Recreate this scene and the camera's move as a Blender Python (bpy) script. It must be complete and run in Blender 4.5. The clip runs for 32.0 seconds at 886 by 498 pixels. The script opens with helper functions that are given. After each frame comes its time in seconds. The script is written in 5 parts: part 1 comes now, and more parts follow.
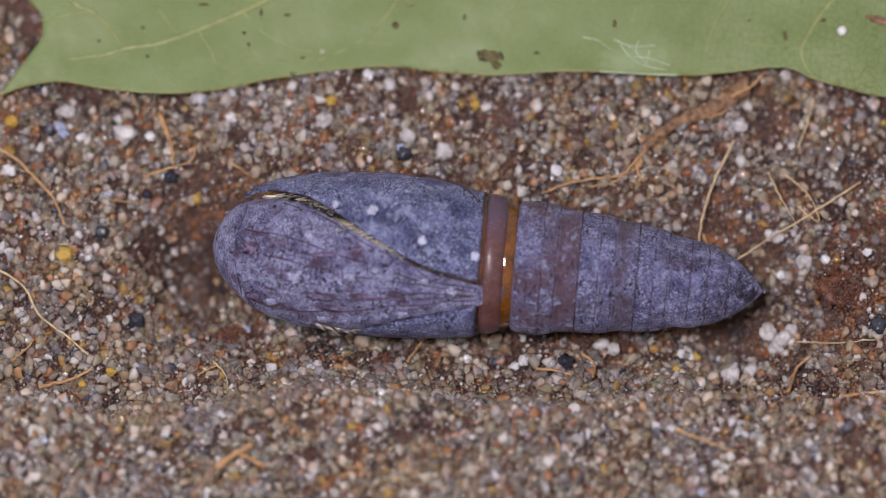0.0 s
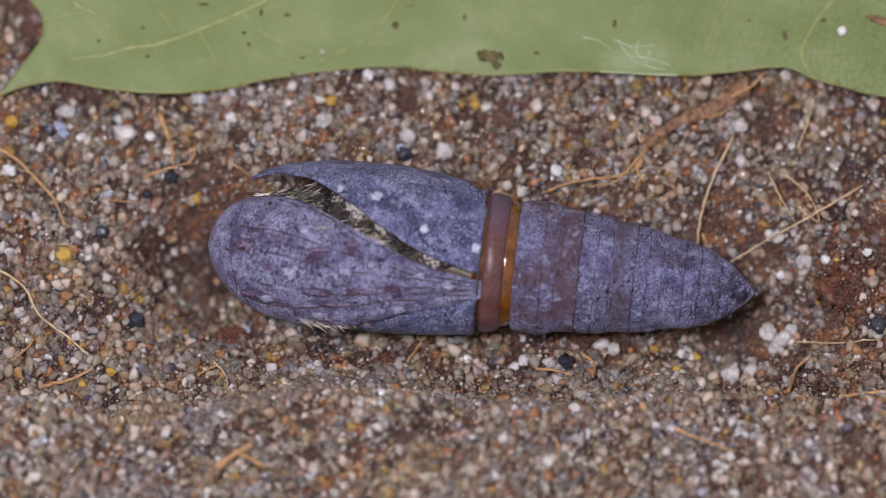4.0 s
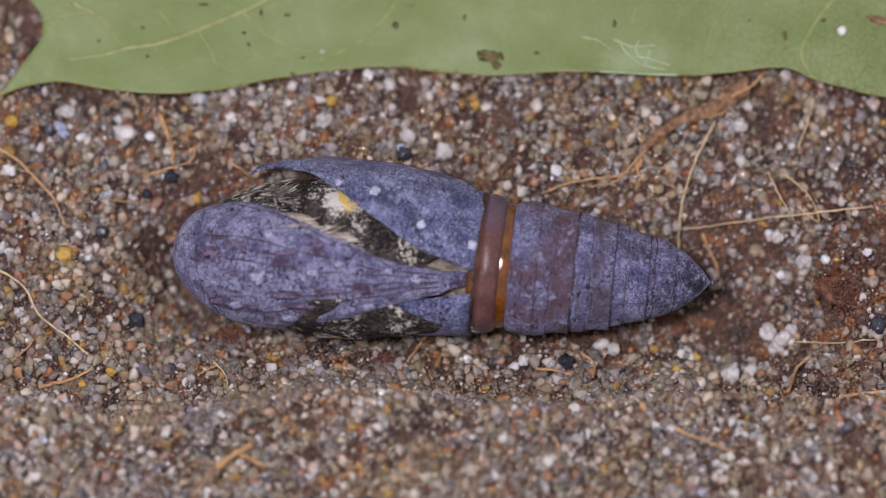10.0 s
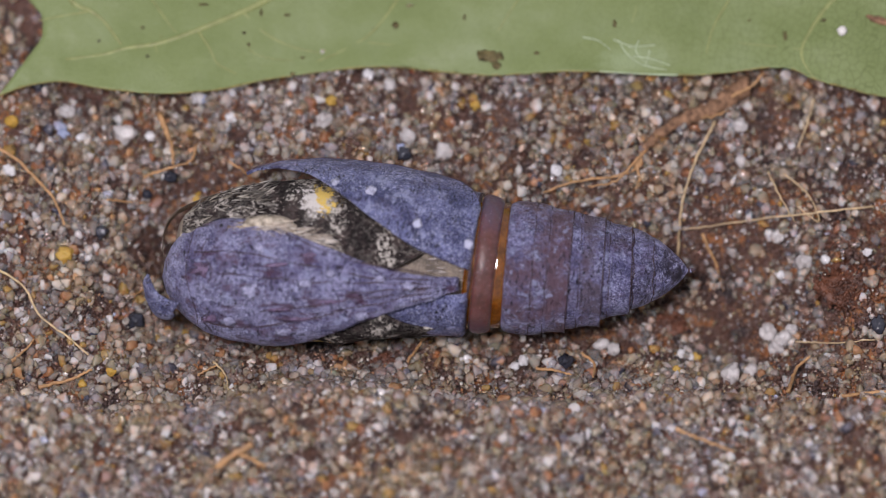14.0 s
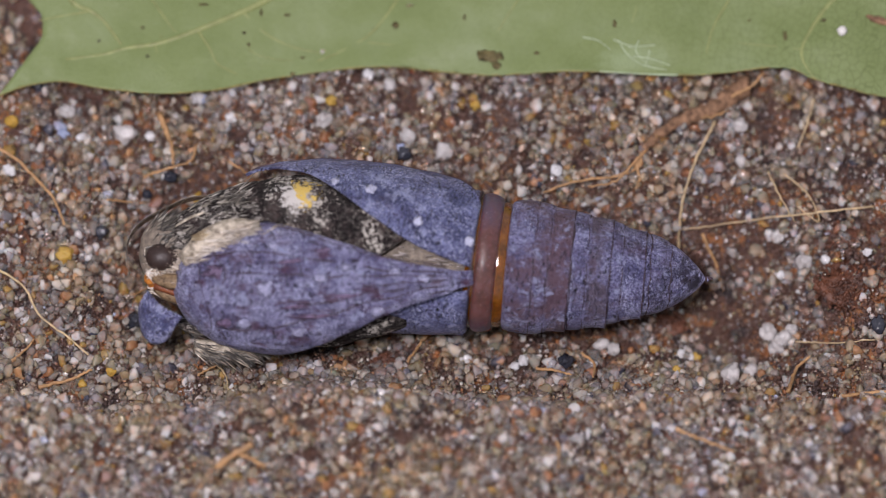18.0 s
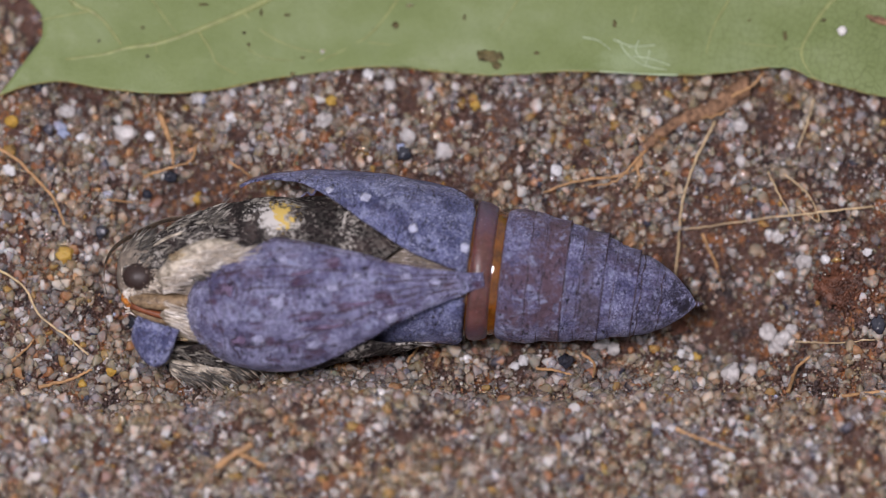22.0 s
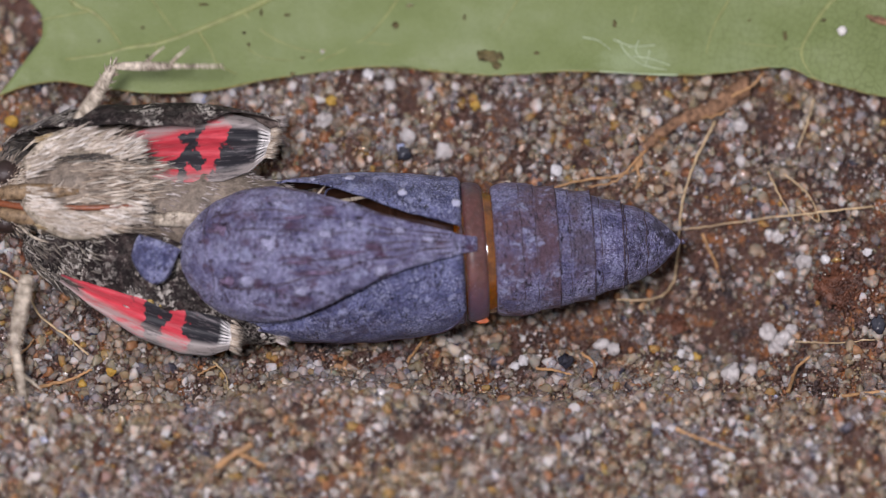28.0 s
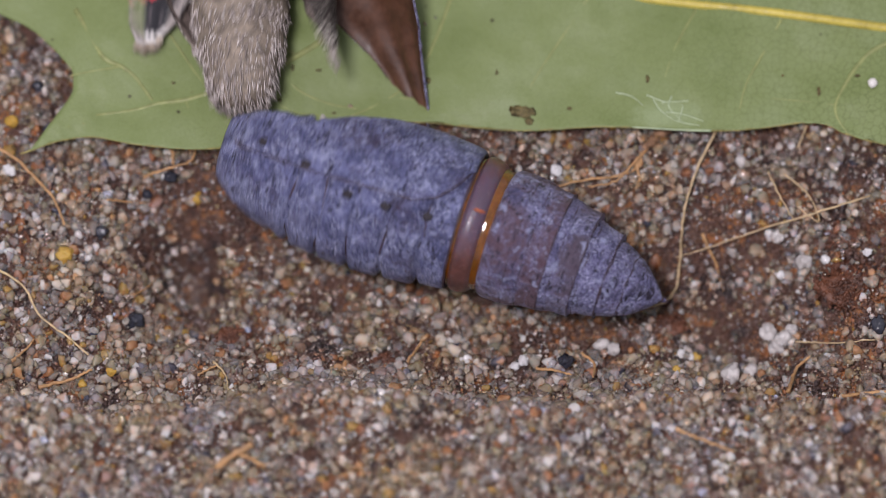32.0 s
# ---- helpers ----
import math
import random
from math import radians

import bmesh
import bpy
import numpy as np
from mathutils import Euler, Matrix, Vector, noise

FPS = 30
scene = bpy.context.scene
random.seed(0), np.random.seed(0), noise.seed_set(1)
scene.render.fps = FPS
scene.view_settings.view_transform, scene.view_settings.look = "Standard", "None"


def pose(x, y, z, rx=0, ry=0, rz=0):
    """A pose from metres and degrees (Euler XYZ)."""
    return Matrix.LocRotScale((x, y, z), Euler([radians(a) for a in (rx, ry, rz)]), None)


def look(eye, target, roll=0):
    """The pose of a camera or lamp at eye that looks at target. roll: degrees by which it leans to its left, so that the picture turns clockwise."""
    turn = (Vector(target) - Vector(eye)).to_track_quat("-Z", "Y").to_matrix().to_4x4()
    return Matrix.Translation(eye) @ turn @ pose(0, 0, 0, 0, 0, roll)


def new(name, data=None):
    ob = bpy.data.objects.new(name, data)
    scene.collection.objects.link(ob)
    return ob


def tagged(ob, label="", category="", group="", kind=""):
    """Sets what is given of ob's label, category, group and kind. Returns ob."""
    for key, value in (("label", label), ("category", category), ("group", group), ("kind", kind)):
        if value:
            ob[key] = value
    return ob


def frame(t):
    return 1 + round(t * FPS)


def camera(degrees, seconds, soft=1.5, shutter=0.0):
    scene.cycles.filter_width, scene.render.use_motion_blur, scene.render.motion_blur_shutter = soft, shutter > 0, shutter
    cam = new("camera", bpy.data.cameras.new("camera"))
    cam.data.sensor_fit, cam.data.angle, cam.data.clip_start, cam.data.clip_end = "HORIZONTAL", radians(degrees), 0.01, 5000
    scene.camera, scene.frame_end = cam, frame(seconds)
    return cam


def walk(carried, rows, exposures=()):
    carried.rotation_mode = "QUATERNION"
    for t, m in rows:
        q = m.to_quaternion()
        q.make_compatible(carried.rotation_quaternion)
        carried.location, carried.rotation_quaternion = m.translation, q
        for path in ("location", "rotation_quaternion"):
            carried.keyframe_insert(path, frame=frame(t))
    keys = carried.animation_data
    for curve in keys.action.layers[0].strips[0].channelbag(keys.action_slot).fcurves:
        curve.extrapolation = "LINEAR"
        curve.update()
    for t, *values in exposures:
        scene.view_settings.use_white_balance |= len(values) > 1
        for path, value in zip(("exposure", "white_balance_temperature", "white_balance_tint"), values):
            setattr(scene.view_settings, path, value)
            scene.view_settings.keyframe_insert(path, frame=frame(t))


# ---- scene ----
import itertools

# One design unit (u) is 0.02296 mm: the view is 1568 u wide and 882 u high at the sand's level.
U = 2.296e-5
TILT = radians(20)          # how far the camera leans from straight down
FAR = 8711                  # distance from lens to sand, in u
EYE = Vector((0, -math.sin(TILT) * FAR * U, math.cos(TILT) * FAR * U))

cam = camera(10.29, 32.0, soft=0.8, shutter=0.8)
cam.data.dof.use_dof = True
cam.data.dof.focus_distance = (FAR - 92) * U
cam.data.dof.aperture_fstop = 26
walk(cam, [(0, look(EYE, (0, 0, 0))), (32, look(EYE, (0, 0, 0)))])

# ---- light: a soft room and one round macro lamp close to the lens ----
world = bpy.data.worlds.new("room_light")
scene.world = world
world.use_nodes = True
world.node_tree.nodes["Background"].inputs[0].default_value = (0.98, 0.95, 1.05, 1)
world.node_tree.nodes["Background"].inputs[1].default_value = 0.40
lamp_data = bpy.data.lights.new("macro_lamp", "AREA")
lamp_data.shape, lamp_data.size = "DISK", 0.03
lamp_data.energy = 0.35
lamp_data.color = (1.0, 0.925, 1.0)
lamp = new("macro_lamp", lamp_data)
lamp.matrix_world = look((-0.026, -0.050, 0.185), (-0.002, 0, 0))
scene.view_settings.exposure = 0.0


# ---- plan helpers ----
def at(x, y, h=0.0):
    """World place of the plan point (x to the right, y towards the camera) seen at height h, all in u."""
    px, py = (x - 784) * U, (441 - y) * U
    right, up = Vector((1, 0, 0)), Vector((0, math.cos(TILT), math.sin(TILT)))
    way = right * px + up * py - EYE
    return EYE + way * ((h * U - EYE.z) / way.z)


def lay(x, y, h, yaw=0, pitch=0, roll=0):
    """Pose at a plan point: yaw as it looks from the camera."""
    y2 = math.atan2(math.sin(radians(yaw)), math.cos(radians(yaw)) * math.cos(TILT))
    turn = Euler((radians(roll), radians(pitch), 0)).to_matrix()
    return Matrix.Translation(at(x, y, h)) @ (Matrix.Rotation(y2, 3, "Z") @ turn).to_4x4()


def smooth(points, n):
    """Catmull-Rom curve of n points through the given ones."""
    p = [Vector(q) for q in points]
    p = [p[0] * 2 - p[1]] + p + [p[-1] * 2 - p[-2]]
    out, last = [], len(p) - 3
    for i in range(n):
        s = i / (n - 1) * last
        k = min(int(s), last - 1)
        f = s - k
        a, b, c, d = p[k:k + 4]
        out.append(0.5 * (2 * b + (c - a) * f + (2 * a - 5 * b + 4 * c - d) * f * f + (3 * b - a - 3 * c + d) * f ** 3))
    return out


def table(x, xs, ys):
    return float(np.interp(x, xs, ys))


def part(name, verts, faces, materials, parent=None, label="", slots=None, uv=None, metres=False, flat=False):
    """Links one mesh object; verts in u unless metres is set."""
    me = bpy.data.meshes.new(name)
    k = 1.0 if metres else U
    me.from_pydata([(v[0] * k, v[1] * k, v[2] * k) for v in verts], [], faces)
    for m in (materials if isinstance(materials, (list, tuple)) else [materials]):
        me.materials.append(m)
    if slots is not None:
        me.polygons.foreach_set("material_index", slots)
    if uv is not None:
        layer = me.uv_layers.new(name="surface")
        flatuv = [c for poly in me.polygons for v in poly.vertices for c in uv[v]]
        layer.data.foreach_set("uv", flatuv)
    me.polygons.foreach_set("use_smooth", [not flat] * len(me.polygons))
    me.update()
    ob = new(name, me)
    if parent is not None:
        ob.parent = parent
    if label:
        tagged(ob, label)
    return ob


def sheet_data(fn, nu, nv, thick, flip=False):
    """Grid sheet with thickness: fn(u, v) gives a point; inner side takes slot 1."""
    P = np.array([[fn(i / nu, j / nv) for j in range(nv + 1)] for i in range(nu + 1)], float)
    du = np.gradient(P, axis=0)
    dv = np.gradient(P, axis=1)
    nrm = np.cross(du, dv)
    ln = np.linalg.norm(nrm, axis=2, keepdims=True)
    nrm = nrm / np.maximum(ln, 1e-9)
    if flip:
        nrm = -nrm
    Q = P - nrm * thick
    w = nv + 1
    verts = [tuple(p) for p in P.reshape(-1, 3)] + [tuple(p) for p in Q.reshape(-1, 3)]
    uv = [(i / nu, j / nv) for i in range(nu + 1) for j in range(nv + 1)] * 2
    o = (nu + 1) * w
    faces, slots = [], []
    for i in range(nu):
        for j in range(nv):
            a, b, c, d = i * w + j, (i + 1) * w + j, (i + 1) * w + j + 1, i * w + j + 1
            faces.append((a, b, c, d)), slots.append(0)
            faces.append((o + d, o + c, o + b, o + a)), slots.append(1)
    for i in range(nu):
        for j, s in ((0, 1), (nv, 0)):
            a, b = i * w + j, (i + 1) * w + j
            faces.append((a, o + a, o + b, b) if s else (b, o + b, o + a, a)), slots.append(0)
    for j in range(nv):
        for i, s in ((0, 0), (nu, 1)):
            a, b = i * w + j, i * w + j + 1
            faces.append((a, o + a, o + b, b) if s else (b, o + b, o + a, a)), slots.append(0)
    if flip:
        faces = [q[::-1] for q in faces]
    return verts, faces, slots, uv


def tube_data(points, radii, sides=6):
    verts, faces = [], []
    n = len(points)
    ref = Vector((0.13, 0.21, 0.97))
    for i, p in enumerate(points):
        d = (points[min(i + 1, n - 1)] - points[max(i - 1, 0)]).normalized()
        a = d.cross(ref)
        a = a.normalized() if a.length > 1e-6 else Vector((1, 0, 0))
        b = d.cross(a)
        r = radii[i]
        for k in range(sides):
            t = 2 * math.pi * k / sides
            verts.append(tuple(p + a * (r * math.cos(t)) + b * (r * math.sin(t))))
    for i in range(n - 1):
        for k in range(sides):
            k2 = (k + 1) % sides
            faces.append((i * sides + k, i * sides + k2, (i + 1) * sides + k2, (i + 1) * sides + k))
    faces.append(tuple(range(sides))[::-1])
    faces.append(tuple(range((n - 1) * sides, n * sides)))
    return verts, faces


def joined(pieces):
    verts, faces = [], []
    for v, f in pieces:
        o = len(verts)
        verts += v
        faces += [tuple(i + o for i in q) for q in f]
    return verts, faces


def blob_data(size, seed, rough=0.18, levels=2, at_point=(0, 0, 0), scale=1.3):
    """A lumpy rounded body."""
    bm = bmesh.new()
    bmesh.ops.create_icosphere(bm, subdivisions=levels, radius=1)
    off = Vector((seed * 7.3, seed * 3.1, seed * 1.7))
    for v in bm.verts:
        k = 1 + rough * noise.noise(v.co * scale + off) + rough * 0.5 * noise.noise(v.co * scale * 2.7 + off)
        v.co = Vector((v.co.x * size[0] * k + at_point[0], v.co.y * size[1] * k + at_point[1], v.co.z * size[2] * k + at_point[2]))
    verts = [tuple(v.co) for v in bm.verts]
    faces = [tuple(v.index for v in f.verts) for f in bm.faces]
    bm.free()
    return verts, faces


def hairs_data(roots, rng, length, width, lean, spread=0.35, droop=0.0, lift=0.45):
    """Many tapered three-sided hairs. roots: (point, normal)."""
    verts, faces = [], []
    for p, nrm in roots:
        p, nrm = Vector(p), Vector(nrm)
        d = (nrm * lift + Vector(lean) + Vector((rng.uniform(-1, 1), rng.uniform(-1, 1), rng.uniform(-1, 1))) * spread).normalized()
        L = length * rng.uniform(0.55, 1.2)
        w = width * rng.uniform(0.6, 1.2)
        bend = Vector((rng.uniform(-1, 1), rng.uniform(-1, 1), rng.uniform(-1, 1))) * (L * 0.15) - nrm * (L * droop)
        a = d.orthogonal().normalized()
        b = d.cross(a)
        o = len(verts)
        for s, k in ((0, 0.7), (0.5, 1.0)):
            q = p + d * (L * s) + bend * (s * s)
            for m in range(3):
                t = 2.094 * m
                verts.append(tuple(q + (a * math.cos(t) + b * math.sin(t)) * (w * k)))
        verts.append(tuple(p + d * L + bend))
        for m in range(3):
            n2 = (m + 1) % 3
            faces.append((o + m, o + n2, o + 3 + n2, o + 3 + m))
            faces.append((o + 3 + m, o + 3 + n2, o + 6))
    return verts, faces


# ---- materials ----
class Mix:
    """Short way to write a procedural material in design units."""

    def __init__(self, name):
        self.mat = bpy.data.materials.new(name)
        self.mat.use_nodes = True
        self.nt = self.mat.node_tree
        self.bsdf = self.nt.nodes["Principled BSDF"]
        co = self.nt.nodes.new("ShaderNodeTexCoord")
        self.uv = co.outputs["UV"]
        sc = self.nt.nodes.new("ShaderNodeVectorMath")
        sc.operation = "SCALE"
        sc.inputs["Scale"].default_value = 1 / U
        self.nt.links.new(co.outputs["Object"], sc.inputs[0])
        self.pos = sc.outputs[0]

    def link(self, a, b):
        self.nt.links.new(a, b)

    def put(self, socket, value):
        s = self.bsdf.inputs[socket]
        if isinstance(value, bpy.types.NodeSocket):
            self.link(value, s)
        elif isinstance(value, tuple) and len(value) == 3:
            s.default_value = (*value, 1)
        else:
            s.default_value = value
        return self

    def tex(self, size, detail=4, rough=0.55, vec=None, warp=0.0, stretch=None):
        n = self.nt.nodes.new("ShaderNodeTexNoise")
        n.inputs["Scale"].default_value = 1 / size
        n.inputs["Detail"].default_value = detail
        n.inputs["Roughness"].default_value = rough
        n.inputs["Distortion"].default_value = warp
        v = vec or self.pos
        if stretch:
            m = self.nt.nodes.new("ShaderNodeMapping")
            m.inputs["Scale"].default_value = stretch
            self.link(v, m.inputs["Vector"])
            v = m.outputs[0]
        self.link(v, n.inputs["Vector"])
        return n.outputs["Fac"]

    def cells(self, size, feature="F1", vec=None, out="Distance"):
        n = self.nt.nodes.new("ShaderNodeTexVoronoi")
        n.feature = feature
        n.inputs["Scale"].default_value = 1 / size
        self.link(vec or self.pos, n.inputs["Vector"])
        return n.outputs[out]

    def ramp(self, fac, stops, mode="LINEAR"):
        r = self.nt.nodes.new("ShaderNodeValToRGB")
        r.color_ramp.interpolation = mode
        e = r.color_ramp.elements
        while len(e) < len(stops):
            e.new(0.5)
        for el, (p, c) in zip(e, stops):
            el.position = p
            el.color = (c, c, c, 1) if isinstance(c, (int, float)) else (*c, 1)
        self.link(fac, r.inputs[0])
        return r.outputs[0]

    def blend(self, fac, a, b, mode="MIX"):
        m = self.nt.nodes.new("ShaderNodeMix")
        m.data_type, m.blend_type = "RGBA", mode
        for v, s in ((fac, m.inputs[0]), (a, m.inputs[6]), (b, m.inputs[7])):
            if isinstance(v, bpy.types.NodeSocket):
                self.link(v, s)
            elif isinstance(v, tuple):
                s.default_value = (*v, 1)
            else:
                s.default_value = v
        return m.outputs[2]

    def math(self, op, a, b=0.0):
        m = self.nt.nodes.new("ShaderNodeMath")
        m.operation = op
        for v, s in ((a, m.inputs[0]), (b, m.inputs[1])):
            if isinstance(v, bpy.types.NodeSocket):
                self.link(v, s)
            else:
                s.default_value = v
        return m.outputs[0]

    def axis(self, vec, k):
        s = self.nt.nodes.new("ShaderNodeSeparateXYZ")
        self.link(vec, s.inputs[0])
        return s.outputs[k]

    def island(self):
        return self.nt.nodes.new("ShaderNodeNewGeometry").outputs["Random Per Island"]

    def bump(self, height, depth, strength=0.6):
        b = self.nt.nodes.new("ShaderNodeBump")
        b.inputs["Strength"].default_value = strength
        b.inputs["Distance"].default_value = depth * U
        self.link(height, b.inputs["Height"])
        self.link(b.outputs[0], self.bsdf.inputs["Normal"])
        return self


def make_grain_material():
    """Clear and milky quartz, a few yellow, rust, blue and dark grains."""
    m = Mix("quartz_grains")
    r = m.island()
    col = m.ramp(r, [(0.0, (0.93, 0.82, 0.72)), (0.12, (0.87, 0.74, 0.66)), (0.24, (0.93, 0.86, 0.83)), (0.33, (0.92, 0.78, 0.60)), (0.44, (0.86, 0.77, 0.78)), (0.56, (0.92, 0.82, 0.75)),
                     (0.68, (0.91, 0.80, 0.60)), (0.73, (0.88, 0.72, 0.66)), (0.79, (0.88, 0.79, 0.75)), (0.902, (0.86, 0.56, 0.20)), (0.925, (0.36, 0.16, 0.08)), (0.962, (0.62, 0.66, 0.84)), (0.968, (0.05, 0.05, 0.07))], "CONSTANT")
    hue = m.tex(85, 3, 0.5)
    col = m.blend(m.ramp(hue, [(0.38, 0.42), (0.50, 0.0)]), col, (0.86, 0.63, 0.36))
    col = m.blend(m.ramp(hue, [(0.52, 0.0), (0.64, 0.25)]), col, (0.80, 0.74, 0.82))
    stain = m.ramp(m.tex(26, 4), [(0.50, 0.0), (0.64, 0.55)])
    col = m.blend(stain, col, (0.66, 0.34, 0.16))
    m.put("Base Color", col).put("Roughness", m.ramp(m.tex(8, 3), [(0.35, 0.015), (0.7, 0.11)]))
    m.put("Transmission Weight", m.ramp(r, [(0.0, 0.72), (0.12, 0.84), (0.24, 0.45), (0.33, 0.80), (0.44, 0.72), (0.50, 0.86), (0.56, 0.66), (0.68, 0.82), (0.79, 0.86), (0.902, 0.72), (0.925, 0.4), (0.962, 0.5), (0.968, 0.0)], "CONSTANT")).put("IOR", 1.42)
    m.put("Specular IOR Level", 0.9).put("Subsurface Weight", 0.8).put("Subsurface Scale", 6 * U)
    m.bsdf.inputs["Subsurface Radius"].default_value = (1.0, 0.85, 0.75)
    m.bump(m.tex(7, 4, 0.6), 2.6, 0.65)
    return m.mat


def earth_colour(m):
    """Dark, red-brown and ochre earth in patches."""
    zone = m.math("ADD", m.math("MULTIPLY", m.tex(62, 4, 0.6), 0.62), m.math("MULTIPLY", m.tex(17, 4, 0.6), 0.38))
    col = m.ramp(zone, [(0.36, (0.016, 0.013, 0.016)), (0.43, (0.046, 0.026, 0.022)), (0.49, (0.096, 0.041, 0.025)), (0.54, (0.092, 0.056, 0.044)), (0.58, (0.235, 0.100, 0.038)), (0.66, (0.33, 0.110, 0.028)), (0.72, (0.10, 0.043, 0.033))])
    return m.blend(m.ramp(m.tex(4, 3, 0.7), [(0.56, 0.0), (0.66, 0.55)]), col, (0.34, 0.25, 0.24))


def make_soil_material():
    m = Mix("dark_soil")
    m.put("Base Color", earth_colour(m)).put("Roughness", 0.8)
    m.bump(m.tex(9, 6), 8, 0.9)
    return m.mat


def make_crumb_material():
    m = Mix("earth_crumbs")
    m.put("Base Color", earth_colour(m)).put("Roughness", m.ramp(m.tex(5, 3), [(0.35, 0.3), (0.7, 0.7)])).put("Specular IOR Level", 0.5)
    m.bump(m.tex(3, 3, 0.7), 2.0, 0.9)
    return m.mat


def make_bloom_material(name, skin, reach, banded=None, deep=(0.072, 0.082, 0.210), pale=(0.235, 0.258, 0.510), flush=0.25, tip=None):
    """Waxy blue-grey bloom over purplish-brown skin: worn patches, dark pits and white grit."""
    m = Mix(name)
    big = m.tex(75, 4, 0.6, warp=0.4)
    fine = m.tex(9, 5, 0.7)
    grit = m.tex(3.6, 4, 0.75)
    scratch = m.tex(5, 4, 0.7, stretch=(1, 0.35, 0.35))
    wax = m.blend(m.ramp(m.tex(34, 5, 0.65), [(0.38, 0.0), (0.62, 1.0)]), deep, pale)
    wax = m.blend(m.ramp(grit, [(0.38, 0.9), (0.47, 0.0)]), wax, (0.026, 0.024, 0.056))
    worn = m.ramp(m.tex(38, 4, 0.6), [(0.42, 0.25), (0.58, 1.0)])
    wax = m.blend(m.math("MULTIPLY", m.ramp(grit, [(0.53, 0.0), (0.575, 1.0)]), worn), wax, (0.60, 0.63, 0.86))
    cover = m.math("ADD", m.math("MULTIPLY", big, 0.8), m.math("MULTIPLY", fine, 0.5))
    x = m.axis(m.pos, 0)
    if banded:
        bare = m.ramp(m.math("DIVIDE", m.math("SUBTRACT", x, banded[0]), banded[1]), [(0.0, banded[2]), (0.45, banded[2]), (0.66, banded[2] * 0.5), (0.70, 0.15), (0.97, 0.19), (1.0, 0.1)])
        cover = m.math("SUBTRACT", cover, bare)
    col = m.blend(m.ramp(cover, [(reach - 0.05, 0.0), (reach + 0.14, 1.0)]), skin, wax)
    if flush:
        warm = m.ramp(m.tex(24, 5, 0.65, stretch=(0.40, 1, 1)), [(0.54, 0.0), (0.64, flush)])
        col = m.blend(warm, col, (0.105, 0.036, 0.062))
    if flush > 0.5:
        blotch = m.ramp(m.tex(11, 3, 0.5, stretch=(0.55, 1, 1)), [(0.62, 0.0), (0.68, 0.8)])
        col = m.blend(blotch, col, (0.040, 0.020, 0.045))
    pits = m.ramp(scratch, [(0.39, 1.0), (0.45, 0.0)])
    patch = m.ramp(m.tex(48, 3), [(0.44, 0.0), (0.58, 1.0)])
    much = m.math("ADD", m.math("MULTIPLY", patch, 0.75), 0.25)
    if tip:
        much = m.math("ADD", much, m.ramp(m.math("DIVIDE", m.math("SUBTRACT", x, tip[0]), tip[1]), [(0.0, 0.0), (1.0, 0.7)]))
    col = m.blend(m.math("MULTIPLY", pits, much), col, (0.012, 0.010, 0.020))
    if tip:
        dark = m.math("MULTIPLY", m.ramp(m.tex(26, 4, 0.6), [(0.42, 1.0), (0.54, 0.0)]), m.ramp(m.math("DIVIDE", m.math("SUBTRACT", x, tip[0]), tip[1]), [(0.2, 0.0), (0.8, 1.0)]))
        col = m.blend(dark, col, (0.022, 0.017, 0.038))
    blot = m.ramp(m.tex(21, 4, 0.6), [(0.58, 0.0), (0.66, 0.8)])
    col = m.blend(blot, col, (0.42, 0.45, 0.68))
    m.put("Base Color", col).put("Roughness", m.ramp(fine, [(0.3, 0.24), (0.7, 0.50)])).put("Specular IOR Level", 0.5)
    m.bump(m.math("ADD", m.math("ADD", fine, m.math("ADD", m.math("MULTIPLY", grit, 0.9), m.math("MULTIPLY", scratch, 0.8))), m.math("MULTIPLY", m.tex(20, 4), 2.2)), 8.0, 1.0)
    return m.mat


def make_plain(name, colour, rough=0.5, size=20, vary=0.35, bump=1.5, spec=0.5, coat=0.0, trans=0.0, sss=0.0, second=None):
    m = Mix(name)
    dark = tuple(c * (1 - vary) for c in colour)
    lite = second or tuple(min(1, c * (1 + vary)) for c in colour)
    col = m.ramp(m.math("ADD", m.math("MULTIPLY", m.tex(size, 4), 0.65), m.math("MULTIPLY", m.tex(size * 0.2, 4), 0.35)), [(0.36, dark), (0.62, lite)])
    m.put("Base Color", col).put("Roughness", m.ramp(m.tex(size * 0.4, 3), [(0.3, max(0.02, rough - 0.1)), (0.7, min(1, rough + 0.12))]))
    m.put("Specular IOR Level", spec).put("Coat Weight", coat).put("Transmission Weight", trans)
    if sss:
        m.put("Subsurface Weight", sss).put("Subsurface Scale", 20 * U)
    m.bump(m.tex(size * 0.25, 4), bump, 0.6)
    return m.mat


